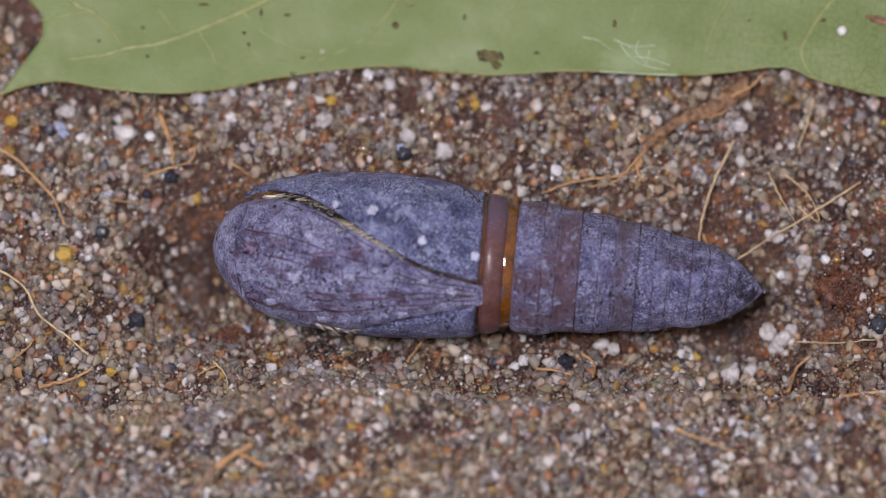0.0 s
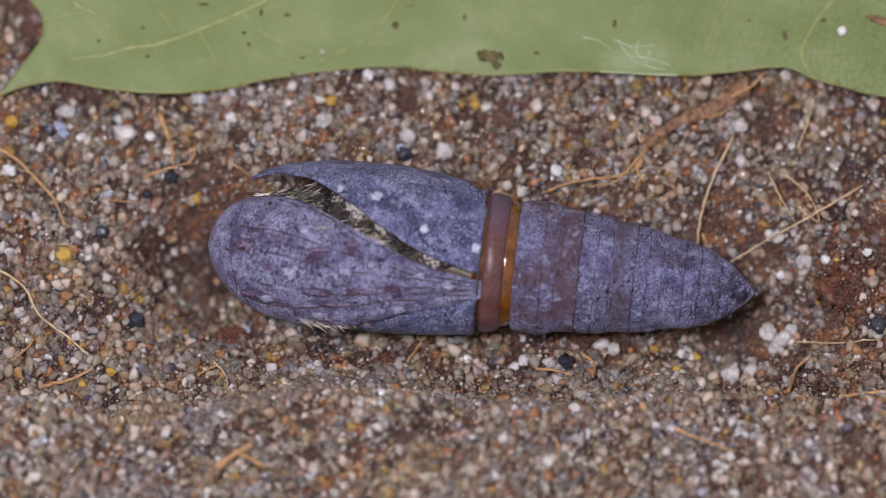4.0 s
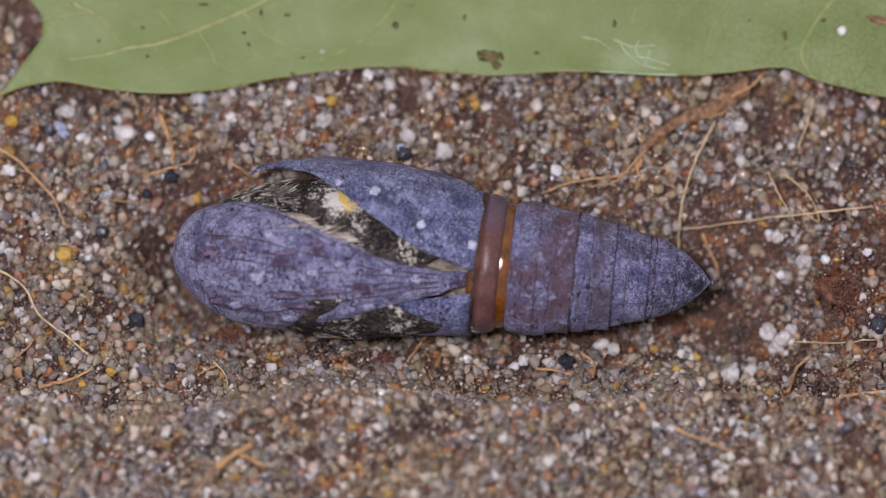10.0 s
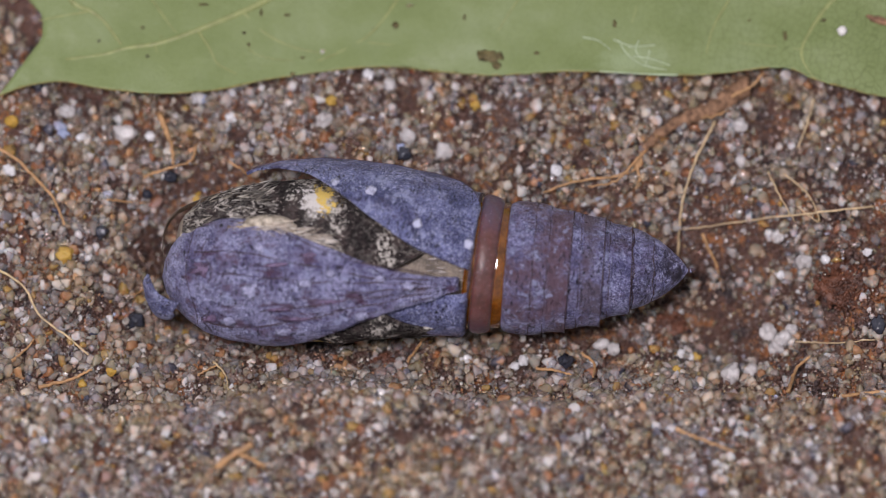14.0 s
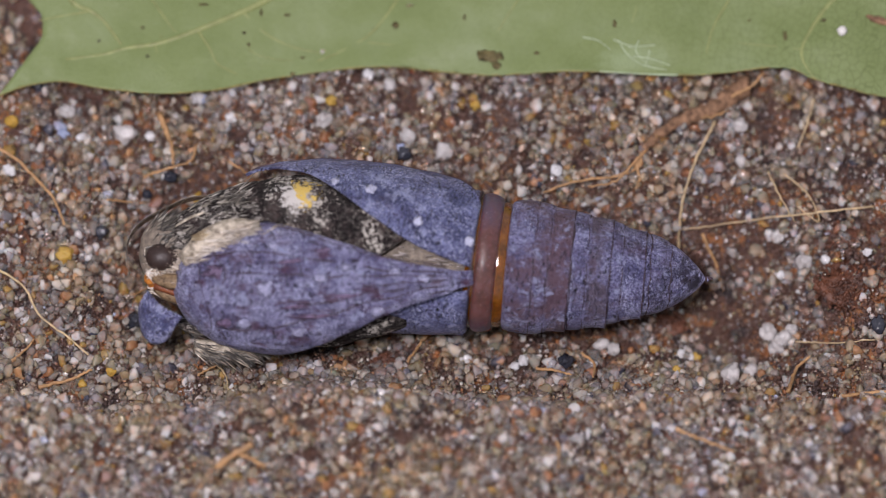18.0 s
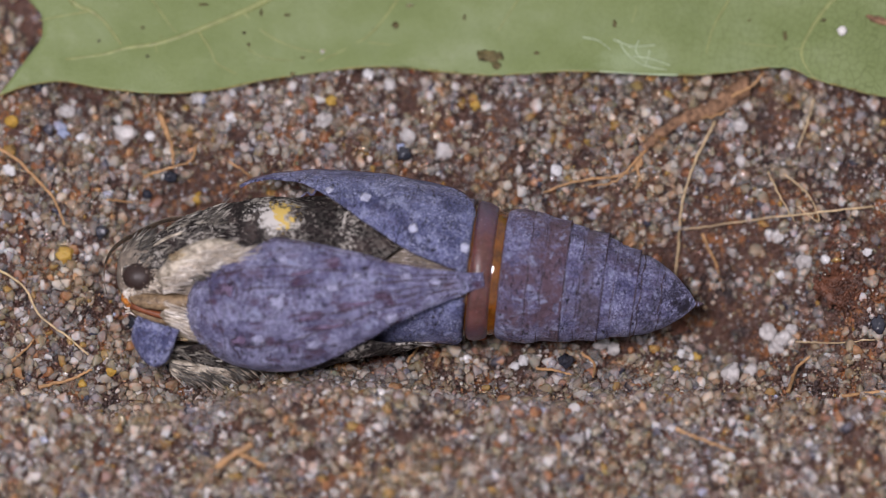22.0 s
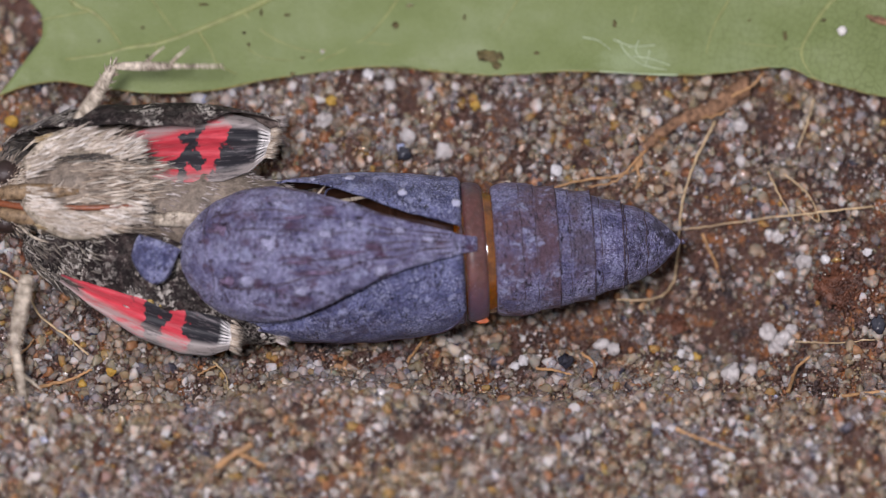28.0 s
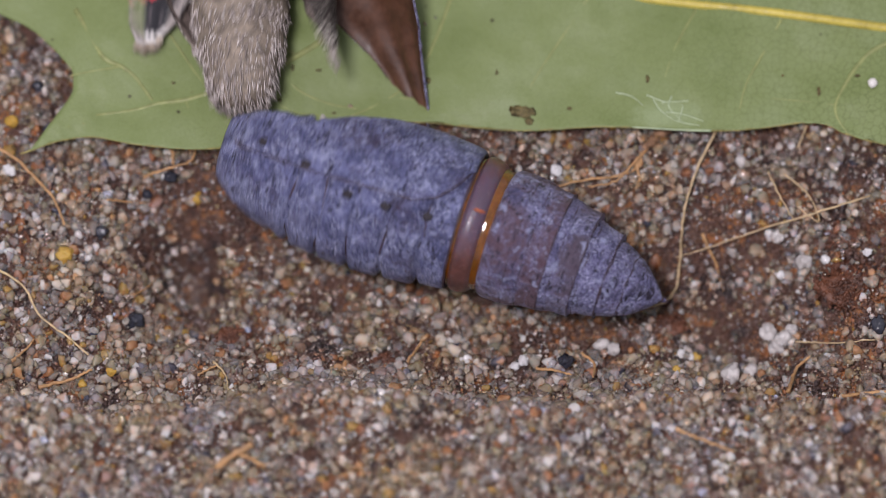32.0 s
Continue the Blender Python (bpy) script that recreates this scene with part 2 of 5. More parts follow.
def make_ring_material():
    """Translucent red-brown skin, dusted with bloom on its flanks."""
    m = Mix("brown_ring_skin")
    mix = m.math("ADD", m.math("MULTIPLY", m.tex(50, 4), 0.6), m.math("MULTIPLY", m.tex(9, 4), 0.4))
    col = m.ramp(mix, [(0.36, (0.070, 0.030, 0.028)), (0.52, (0.118, 0.052, 0.046)), (0.64, (0.150, 0.072, 0.070))])
    flank = m.math("ADD", m.math("DIVIDE", m.math("ABSOLUTE", m.axis(m.pos, 1)), 120), m.math("MULTIPLY", m.math("SUBTRACT", m.tex(14, 5, 0.7), 0.5), 0.5))
    col = m.blend(m.ramp(flank, [(0.62, 0.0), (0.95, 0.75)]), col, (0.095, 0.072, 0.120))
    speck = m.ramp(m.tex(5, 4, 0.7), [(0.62, 0.0), (0.68, 0.5)])
    col = m.blend(speck, col, (0.34, 0.28, 0.34))
    m.put("Base Color", col).put("Roughness", m.ramp(m.tex(8, 4), [(0.35, 0.28), (0.7, 0.50)])).put("Specular IOR Level", 0.45).put("Coat Weight", 0.06)
    m.put("Subsurface Weight", 0.5).put("Subsurface Scale", 20 * U)
    m.bump(m.tex(12, 4), 1.4, 0.6)
    return m.mat


def make_hair_material(name, stops):
    m = Mix(name)
    col = m.ramp(m.island(), stops)
    col = m.blend(m.ramp(m.tex(40, 3), [(0.4, 0.0), (0.7, 0.6)]), col, tuple(c * 0.6 for c in stops[0][1]))
    m.put("Base Color", col).put("Roughness", 0.55).put("Sheen Weight", 0.15)
    return m.mat


def make_leaf_material():
    m = Mix("pale_green_leaf")
    base = m.ramp(m.tex(160, 4), [(0.3, (0.141, 0.187, 0.058)), (0.50, (0.178, 0.227, 0.082)), (0.70, (0.204, 0.255, 0.113))])
    fine = m.ramp(m.tex(4, 3), [(0.3, 0.0), (0.7, 1.0)])
    col = m.blend(m.math("MULTIPLY", fine, 0.22), base, (0.245, 0.296, 0.156))
    net = m.ramp(m.cells(14, "DISTANCE_TO_EDGE"), [(0.0, 1.0), (0.07, 0.0)])
    x = m.axis(m.pos, 0)
    where = m.ramp(m.math("DIVIDE", x, 1600), [(0.45, 0.06), (0.70, 0.22), (0.88, 0.55), (1.0, 0.65)])
    col = m.blend(m.math("MULTIPLY", net, where), col, (0.082, 0.105, 0.027))
    fn = m.ramp(m.cells(9, "DISTANCE_TO_EDGE"), [(0.0, 1.0), (0.06, 0.0)])
    col = m.blend(m.math("MULTIPLY", fn, 0.14), col, (0.137, 0.174, 0.047))
    spots = m.ramp(m.cells(90), [(0.03, 1.0), (0.05, 0.0)])
    spots = m.math("MULTIPLY", spots, m.ramp(m.tex(150, 2), [(0.42, 0.0), (0.5, 1.0)]))
    col = m.blend(spots, col, (0.046, 0.039, 0.020))
    brown = m.ramp(m.tex(34, 5, 0.7), [(0.69, 0.0), (0.76, 0.55)])
    col = m.blend(brown, col, (0.137, 0.113, 0.031))
    away = m.math("ADD", m.math("POWER", m.math("DIVIDE", m.math("SUBTRACT", x, 1128), 75), 2), m.math("POWER", m.math("DIVIDE", m.math("SUBTRACT", m.axis(m.pos, 1), 62), 30), 2))
    scar = m.ramp(m.math("MULTIPLY", m.math("ADD", away, m.math("MULTIPLY", m.tex(26, 5, 0.7), 2.0)), 0.25), [(0.27, 0.6), (0.48, 0.0)])
    col = m.blend(scar, col, (0.264, 0.331, 0.179))
    weave = m.ramp(m.tex(2.6, 3, 0.7), [(0.38, 0.35), (0.5, 0.0)])
    col = m.blend(weave, col, (0.100, 0.131, 0.043))
    m.put("Base Color", col).put("Roughness", m.ramp(m.tex(30, 4), [(0.3, 0.45), (0.7, 0.65)])).put("Specular IOR Level", 0.35)
    m.bump(m.math("ADD", m.tex(45, 4), m.math("MULTIPLY", m.tex(3.2, 3), 0.18)), 5, 0.5)
    return m.mat


def make_wing_material():
    """Mottled brown-black scales with cream zigzags and one yellow-white patch."""
    m = Mix("mottled_wing_scales")
    u = m.axis(m.uv, 0)
    v = m.axis(m.uv, 1)
    n1 = m.tex(26, 5, 0.65)
    n2 = m.tex(9, 5, 0.75)
    uu = m.math("ADD", u, m.math("MULTIPLY", m.math("SUBTRACT", m.tex(34, 4, 0.6), 0.5), 0.36))
    base = m.ramp(n1, [(0.3, (0.007, 0.006, 0.006)), (0.5, (0.018, 0.014, 0.014)), (0.66, (0.060, 0.045, 0.042))])
    lines = m.ramp(uu, [(0.0, 0.5), (0.06, 0.1), (0.20, 0.0), (0.235, 0.95), (0.26, 0.0), (0.50, 0.05), (0.545, 0.8), (0.58, 0.0), (0.70, 0.1), (0.745, 0.9),
                        (0.79, 0.05), (0.90, 0.2), (0.945, 1.0), (1.0, 0.75)])
    bars = m.ramp(m.math("FRACT", m.math("MULTIPLY", m.math("ADD", uu, m.math("MULTIPLY", v, 0.15)), 6.5)), [(0.30, 0.0), (0.42, 0.75), (0.62, 0.75), (0.74, 0.0)])
    bars = m.math("MULTIPLY", bars, m.ramp(m.math("ADD", u, m.math("MULTIPLY", v, -0.6)), [(0.0, 1.0), (0.30, 0.0)]))
    lines = m.math("MAXIMUM", lines, bars)
    grains = m.ramp(n2, [(0.49, 0.0), (0.53, 1.0)])
    col = m.blend(m.math("MULTIPLY", lines, grains), base, (0.60, 0.56, 0.50))
    dust = m.ramp(m.tex(7, 4, 0.75), [(0.60, 0.0), (0.63, 0.85)])
    col = m.blend(m.math("MULTIPLY", dust, m.ramp(m.tex(45, 3), [(0.42, 0.15), (0.56, 1.0)])), col, (0.48, 0.43, 0.38))
    # the patch: white on the body side, yellow beyond
    du = m.math("MULTIPLY", m.math("SUBTRACT", u, 0.485), 8.6)
    dv = m.math("MULTIPLY", m.math("SUBTRACT", v, 0.56), 4.2)
    dist = m.math("SQRT", m.math("ADD", m.math("MULTIPLY", du, du), m.math("MULTIPLY", dv, dv)))
    ring = m.math("ADD", dist, m.math("ADD", m.math("MULTIPLY", m.math("SUBTRACT", n2, 0.5), 2.4), m.math("MULTIPLY", m.math("SUBTRACT", n1, 0.5), 1.6)))
    patch = m.ramp(ring, [(0.40, 1.0), (0.52, 0.0)])
    tint = m.blend(m.ramp(m.math("ADD", m.math("ADD", du, m.math("MULTIPLY", dv, 0.4)), m.math("MULTIPLY", m.math("SUBTRACT", n1, 0.5), 1.5)), [(-0.30, 0.0), (-0.05, 1.0)]), (0.56, 0.53, 0.50), (0.60, 0.43, 0.12))
    col = m.blend(patch, col, tint)
    edge = m.ramp(u, [(0.965, 0.0), (0.99, 1.0)])
    col = m.blend(edge, col, (0.55, 0.5, 0.44))
    m.put("Base Color", col).put("Roughness", 0.75).put("Specular IOR Level", 0.08)
    m.bump(n2, 3.0, 0.8)
    return m.mat


def make_hindwing_material():
    """Crimson with two black bands, a pale leading edge and a striped white fringe."""
    m = Mix("crimson_black_hindwing")
    u = m.axis(m.uv, 0)
    v = m.axis(m.uv, 1)
    n1 = m.math("SUBTRACT", m.tex(40, 4), 0.5)
    uu = m.math("ADD", u, m.math("ADD", m.math("MULTIPLY", n1, 0.40), m.math("MULTIPLY", v, -0.10)))
    red = m.ramp(m.tex(10, 4, stretch=(0.2, 1, 1)), [(0.3, (0.36, 0.015, 0.03)), (0.7, (0.66, 0.05, 0.075))])
    bands = m.ramp(uu, [(0.0, 0.6), (0.10, 0.0), (0.43, 0.0), (0.45, 1.0), (0.53, 1.0), (0.55, 0.0), (0.66, 0.0), (0.68, 1.0), (1.0, 1.0)])
    col = m.blend(bands, red, (0.007, 0.007, 0.012))
    streak = m.ramp(m.tex(7, 4, 0.7, stretch=(0.12, 1, 1)), [(0.55, 0.0), (0.66, 0.55)])
    col = m.blend(m.math("MULTIPLY", streak, bands), col, (0.22, 0.19, 0.20))
    stripes = m.ramp(m.math("FRACT", m.math("MULTIPLY", v, 13.0)), [(0.25, 0.0), (0.40, 1.0), (0.85, 1.0), (1.0, 0.0)])
    fringe = m.math("MULTIPLY", m.ramp(u, [(0.92, 0.0), (0.945, 1.0)]), m.math("MAXIMUM", stripes, m.ramp(u, [(0.97, 0.0), (0.985, 1.0)])))
    col = m.blend(fringe, col, (0.72, 0.70, 0.68))
    lead = m.math("MAXIMUM", m.ramp(v, [(0.74, 0.0), (0.82, 0.85)]), m.ramp(v, [(0.10, 0.8), (0.20, 0.0)]))
    lead = m.math("MULTIPLY", lead, m.ramp(m.tex(8, 4, 0.7, stretch=(0.15, 1, 1)), [(0.36, 0.25), (0.52, 1.0)]))
    col = m.blend(lead, col, (0.36, 0.32, 0.30))
    m.put("Base Color", col).put("Roughness", 0.6).put("Sheen Weight", 0.2)
    m.bump(m.tex(6, 4, stretch=(0.25, 1, 1)), 2.5, 0.7)
    return m.mat


GRAIN = make_grain_material()
SOIL = make_soil_material()
CRUMBS = make_crumb_material()
BLOOM = make_bloom_material("waxy_blue_grey_bloom", (0.075, 0.055, 0.095), 0.46, flush=0.12)
BLOOM_FLAP = make_bloom_material("purplish_bloom", (0.085, 0.042, 0.082), 0.47, deep=(0.120, 0.112, 0.255), pale=(0.385, 0.378, 0.620), flush=0.75)
LAVENDER = {"deep": (0.100, 0.097, 0.222), "pale": (0.300, 0.292, 0.530)}
BLOOM_TAIL = make_bloom_material("tail_bloom", (0.085, 0.060, 0.090), 0.47, **LAVENDER)
BLOOM_TIP = make_bloom_material("tail_tip_bloom", (0.06, 0.045, 0.075), 0.47, tip=(335, 150), **LAVENDER)
LINING = make_plain("brown_shell_lining", (0.075, 0.033, 0.019), 0.5, 40, 0.4, 1.0, 0.5, coat=0.08)
RING_SKIN = make_ring_material()
AMBER = make_plain("amber_membrane", (0.135, 0.046, 0.005), 0.10, 30, 0.55, 0.8, 0.7, coat=0.5, sss=0.3)
WAX_SPOT = make_plain("white_wax", (0.40, 0.41, 0.54), 0.6, 8, 0.25, 2.0)
WAX_FLAP = make_plain("lilac_wax", (0.21, 0.21, 0.36), 0.5, 5, 0.5, 3.0, second=(0.42, 0.42, 0.60))
BARE_SKIN = make_plain("worn_purple_skin", (0.075, 0.036, 0.060), 0.4, 5, 0.6, 3.0, second=(0.24, 0.17, 0.30))
PIT = make_plain("black_pit_skin", (0.018, 0.014, 0.022), 0.6, 6, 0.4, 2.0)
# Colours real sutures and the painted shade lines in creases and folds.
CRACK_AND_SHADE = make_plain("dark_suture_and_shade", (0.05, 0.03, 0.04), 0.5, 12, 0.4, 1.0)
HYALINE = make_plain("clear_brown_lining", (0.50, 0.42, 0.33), 0.10, 20, 0.4, 1.5, 0.6, coat=0.5, trans=0.75)
LEAF = make_leaf_material()
LEAF_VEIN = make_plain("pale_leaf_vein", (0.235, 0.262, 0.098), 0.5, 20, 0.2, 1.0)
LEAF_EDGE = make_plain("brown_leaf_edge", (0.22, 0.19, 0.06), 0.5, 16, 0.5, 1.0)
LEAF_RIB = make_plain("yellow_leaf_rib", (0.46, 0.38, 0.07), 0.45, 30, 0.25, 1.5)
LEAF_SCAR = make_plain("pale_leaf_scar", (0.33, 0.40, 0.25), 0.4, 10, 0.2, 1.0)
BLEMISH = make_plain("brown_leaf_blemish", (0.070, 0.055, 0.014), 0.6, 6, 0.6, 2.0, second=(0.17, 0.135, 0.045))
WHITE_GRAIN = make_plain("white_quartz", (0.72, 0.70, 0.66), 0.25, 8, 0.15, 1.0)
FIBRE = make_plain("orange_root_fibre", (0.36, 0.205, 0.090), 0.5, 14, 0.4, 1.5)
STRAW = make_plain("straw_fibre", (0.44, 0.33, 0.19), 0.5, 14, 0.35, 1.5)
ROOT = make_plain("brown_root_bark", (0.20, 0.095, 0.05), 0.8, 11, 0.6, 7.0, second=(0.40, 0.23, 0.13))
CLUMP = make_plain("red_brown_clump", (0.080, 0.030, 0.020), 0.5, 22, 0.6, 5.0, second=(0.17, 0.062, 0.030))
WING = make_wing_material()
HINDWING = make_hindwing_material()
WING_UNDER = make_plain("dull_wing_underside", (0.13, 0.10, 0.09), 0.6, 16, 0.6, 1.5, second=(0.30, 0.24, 0.21))
BODY = make_plain("grey_brown_skin", (0.20, 0.165, 0.13), 0.7, 18, 0.5, 3.0)
EYE_SKIN = make_plain("dark_compound_eye", (0.030, 0.017, 0.014), 0.42, 5, 0.3, 0.8, 0.5)
FACE = make_plain("orange_face_scales", (0.55, 0.20, 0.03), 0.6, 10, 0.5, 3.0)
TONGUE = make_plain("red_brown_tongue", (0.22, 0.07, 0.03), 0.35, 12, 0.3, 1.0)
PALP_SCALE = make_plain("golden_brown_scales", (0.15, 0.085, 0.04), 0.6, 10, 0.6, 1.0, second=(0.33, 0.23, 0.13))
LEG_SCALE = make_plain("cream_leg_scales", (0.40, 0.31, 0.21), 0.65, 13, 0.7, 1.5, second=(0.68, 0.60, 0.48))
FUR_CREAM = make_hair_material("cream_fur", [(0.0, (0.20, 0.15, 0.11)), (0.25, (0.46, 0.37, 0.28)), (0.55, (0.62, 0.53, 0.42)), (1.0, (0.84, 0.77, 0.67))])
FUR_PALE = make_hair_material("pale_cream_fur", [(0.0, (0.40, 0.32, 0.24)), (0.4, (0.68, 0.60, 0.51)), (1.0, (0.90, 0.86, 0.80))])
FUR_GREY = make_hair_material("grey_brown_fur", [(0.0, (0.20, 0.165, 0.15)), (0.5, (0.47, 0.41, 0.385)), (1.0, (0.76, 0.70, 0.67))])
FUR_GOLD = make_hair_material("golden_brown_fur", [(0.0, (0.16, 0.10, 0.04)), (0.5, (0.38, 0.28, 0.14)), (1.0, (0.62, 0.52, 0.34))])
FUR_DARK = make_hair_material("dark_head_fur", [(0.0, (0.035, 0.03, 0.028)), (0.55, (0.12, 0.10, 0.08)), (0.8, (0.30, 0.27, 0.21)), (1.0, (0.55, 0.52, 0.47))])


# ---- sand and ground ----
AXIS_A = at(345, 460, 75) / U
AXIS_B = at(1330, 512, 75) / U


def ground_height(x, y):
    """Height of the sand bed in u: a hollow along the pupa, a low bank towards the camera."""
    ax, ay, bx, by = AXIS_A.x, AXIS_A.y, AXIS_B.x, AXIS_B.y
    dx, dy = bx - ax, by - ay
    s = np.clip(((x - ax) * dx + (y - ay) * dy) / (dx * dx + dy * dy), 0, 1)
    d = np.hypot(x - ax - s * dx, y - ay - s * dy)
    z = -95 * np.clip(1 - (d / 205) ** 2, 0, 1) - 138 * np.exp(-((x - ax + 18) ** 2 / 58 ** 2 + (y - ay - 40) ** 2 / 88 ** 2)) - 58 * np.exp(-((x - bx + 40) ** 2 + (y - by + 24) ** 2) / 72 ** 2)
    z = z + 0.0004 * np.clip(-300 - y, 0, 520) ** 2 + (138 + 16 * np.sin(x * 0.006 + 2)) / (1 + np.exp((y + 304 + 14 * np.sin(x * 0.009) + 7 * np.sin(x * 0.031)) / 15)) + 0.05 * np.clip(y - 150, 0, 400)
    z = z + 12 * np.sin(x * 0.011 + 1.3) * np.cos(y * 0.013 + 0.4) + 7 * np.sin(x * 0.031 + y * 0.023)
    return z


def build_ground():
    xs = np.concatenate([[-7500, -4500, -2500], np.linspace(-1400, 1400, 141), [2500, 4500, 7500]])
    ys = np.concatenate([[-7500, -4500, -2500], np.linspace(-900, 1000, 96), [2500, 4500, 7500]])
    verts = [(x, y, float(ground_height(x, y)) - 9 if abs(x) < 1500 and abs(y) < 1100 else 0.0) for x in xs for y in ys]
    w = len(ys)
    faces = [(i * w + j, (i + 1) * w + j, (i + 1) * w + j + 1, i * w + j + 1) for i in range(len(xs) - 1) for j in range(w - 1)]
    ob = part("ground", verts, faces, SOIL)
    tagged(ob, "dark reddish-brown sandy soil under loose sand", "ground", kind="structure")


def patches(x, y, size, seed):
    """Smooth value noise from 0 to 1."""
    g = np.random.default_rng(seed).random((64, 64))
    a, b = np.asarray(x) / size + 200.3, np.asarray(y) / size + 200.7
    i, j = np.floor(a).astype(int), np.floor(b).astype(int)
    f, h = a - i, b - j
    f, h = f * f * (3 - 2 * f), h * h * (3 - 2 * h)
    q = lambda di, dj: g[(i + di) % 64, (j + dj) % 64]
    return (q(0, 0) * (1 - f) + q(1, 0) * f) * (1 - h) + (q(0, 1) * (1 - f) + q(1, 1) * f) * h


def heap_object(name, spots, templates, faces, rng, material, label, category):
    """One mesh of many small bodies; spots: x, y, z, radius."""
    n = len(spots)
    base = np.array(templates)[rng.integers(0, len(templates), n)]
    stretch = rng.uniform(0.70, 1.28, (n, 1, 3))
    q = rng.normal(size=(n, 4))
    q /= np.linalg.norm(q, axis=1, keepdims=True)
    w, a, b, c = q.T
    rot = np.stack([1 - 2 * (b * b + c * c), 2 * (a * b - c * w), 2 * (a * c + b * w), 2 * (a * b + c * w), 1 - 2 * (a * a + c * c), 2 * (b * c - a * w),
                    2 * (a * c - b * w), 2 * (b * c + a * w), 1 - 2 * (a * a + b * b)], 1).reshape(n, 3, 3)
    v = np.einsum("nij,nkj->nki", rot, base * stretch) * spots[:, None, 3:4] + spots[:, None, :3]
    v = (v * U).reshape(-1, 3).astype(np.float32)
    f = (faces[None] + (np.arange(n) * base.shape[1])[:, None, None]).reshape(-1, 3).astype(np.int32)
    me = bpy.data.meshes.new(name)
    me.vertices.add(len(v))
    me.vertices.foreach_set("co", v.ravel())
    me.loops.add(f.size)
    me.loops.foreach_set("vertex_index", f.ravel())
    me.polygons.add(len(f))
    me.polygons.foreach_set("loop_start", np.arange(0, f.size, 3, dtype=np.int32))
    me.polygons.foreach_set("use_smooth", np.ones(len(f), dtype=bool))
    me.update(calc_edges=True)
    me.materials.append(material)
    tagged(new(name, me), label, category, kind="stuff")


def build_sand():
    rng = np.random.default_rng(5)
    templates, small, smalls = [], [], []
    for k in range(14):
        v, faces = blob_data((1, 1, 1), k + 1, 0.42, 2, scale=1.25)
        v = np.array(v)
        for _ in range(9):
            nrm = rng.normal(size=3)
            nrm /= np.linalg.norm(nrm)
            over = np.clip(v @ nrm - rng.uniform(0.50, 0.82), 0, None)
            v = v - over[:, None] * nrm
        templates.append(v)
        v, few = blob_data((1, 1, 1), k + 30, 0.9, 1, scale=2.0)
        small.append(np.array(v))
        smalls.append(np.array(blob_data((1, 1, 1), k + 60, 0.35, 1, scale=1.5)[0]))
    faces, few = np.array(faces), np.array(few)

    def scatter(step, x0, x1, y0, y1, lo, hi, power, sink):
        gx, gy = np.meshgrid(np.arange(x0, x1, step), np.arange(y0, y1, step))
        n = gx.size
        x = gx.ravel() + rng.uniform(-0.6, 0.6, n) * step
        y = gy.ravel() + rng.uniform(-0.6, 0.6, n) * step
        r = lo + (hi - lo) * rng.random(n) ** power
        z = ground_height(x, y) + r * sink + rng.uniform(-4, 5, n)
        return np.stack([x, y, z, r], 1)

    def trench(s):
        """Share by which a spot lies in the burrow under and beside the pupa."""
        near = np.exp(-((ground_height(s[:, 0], s[:, 1]) + 105) / 42) ** 2)
        front = np.exp(-((s[:, 1] + 150) / 42) ** 2) * (np.abs(s[:, 0] - 60) < 560)
        return np.clip(near + 0.7 * front, 0, 1)

    def thin(s):
        """Quartz lies in drifts; bare earth shows between them."""
        d = 0.58 * patches(s[:, 0], s[:, 1], 52, 3) + 0.42 * patches(s[:, 0], s[:, 1], 21, 4)
        # Round the pupa, barer dark soil also stands in for the hollow's shade.
        d = d - 0.10 * np.clip((s[:, 0] - 470) / 200, 0, 1) + 0.09 * np.clip((-300 - s[:, 0]) / 90, 0, 1) + 0.09 * np.clip((-290 - s[:, 1]) / 60, 0, 1) - 0.10 * trench(s)
        for cx, cy, size in ((330, 420, 70), (352, 500, 50), (1290, 560, 66), (1270, 400, 44), (372, 340, 62), (1500, 500, 60)):
            w = at(cx, cy, -20) / U
            d = d - 0.45 * np.exp(-((s[:, 0] - w.x) ** 2 + (s[:, 1] - w.y) ** 2) / size ** 2)
        return s[rng.random(len(s)) < np.clip((d - 0.31) / 0.16, 0.0, 1.0) * 0.82 + 0.16 * (d > 0.06)]
    spots = [thin(scatter(9.6, -880, 880, -700, 420, 3.0, 13.0, 1.45, 0.36))]
    n = 2100
    x, y = rng.uniform(-880, 880, n), rng.uniform(-700, 420, n)
    r = 8 + 7 * rng.random(n) ** 2.2
    spots.append(thin(np.stack([x, y, ground_height(x, y) + r * 0.6, r], 1)))
    out = scatter(30.0, -1400, 1400, -900, 1000, 10.0, 18.0, 1.0, -0.1)
    inside = (abs(out[:, 0]) < 880) & (out[:, 1] > -700) & (out[:, 1] < 420)
    spots.append(out[~inside])
    heap_object("sand", np.concatenate(spots), templates, faces, rng, GRAIN, "loose quartz sand of clear, milky and yellow grains", "sand")
    tiny = scatter(7.4, -875, 875, -690, 410, 1.6, 4.4, 1.5, 0.6)
    tiny = tiny[rng.random(len(tiny)) < 0.20 + 0.75 * patches(tiny[:, 0], tiny[:, 1], 33, 8)]
    heap_object("fine_sand", tiny, smalls, few, rng, GRAIN, "fine clear quartz grit strewn over the earth", "sand")
    crumbs = scatter(6.4, -875, 875, -690, 410, 0.9, 5.0, 2.2, 0.0)
    heap_object("earth_crumbs", crumbs, small, few, rng, CRUMBS, "dark red-brown crumbs of earth between the sand grains", "earth")

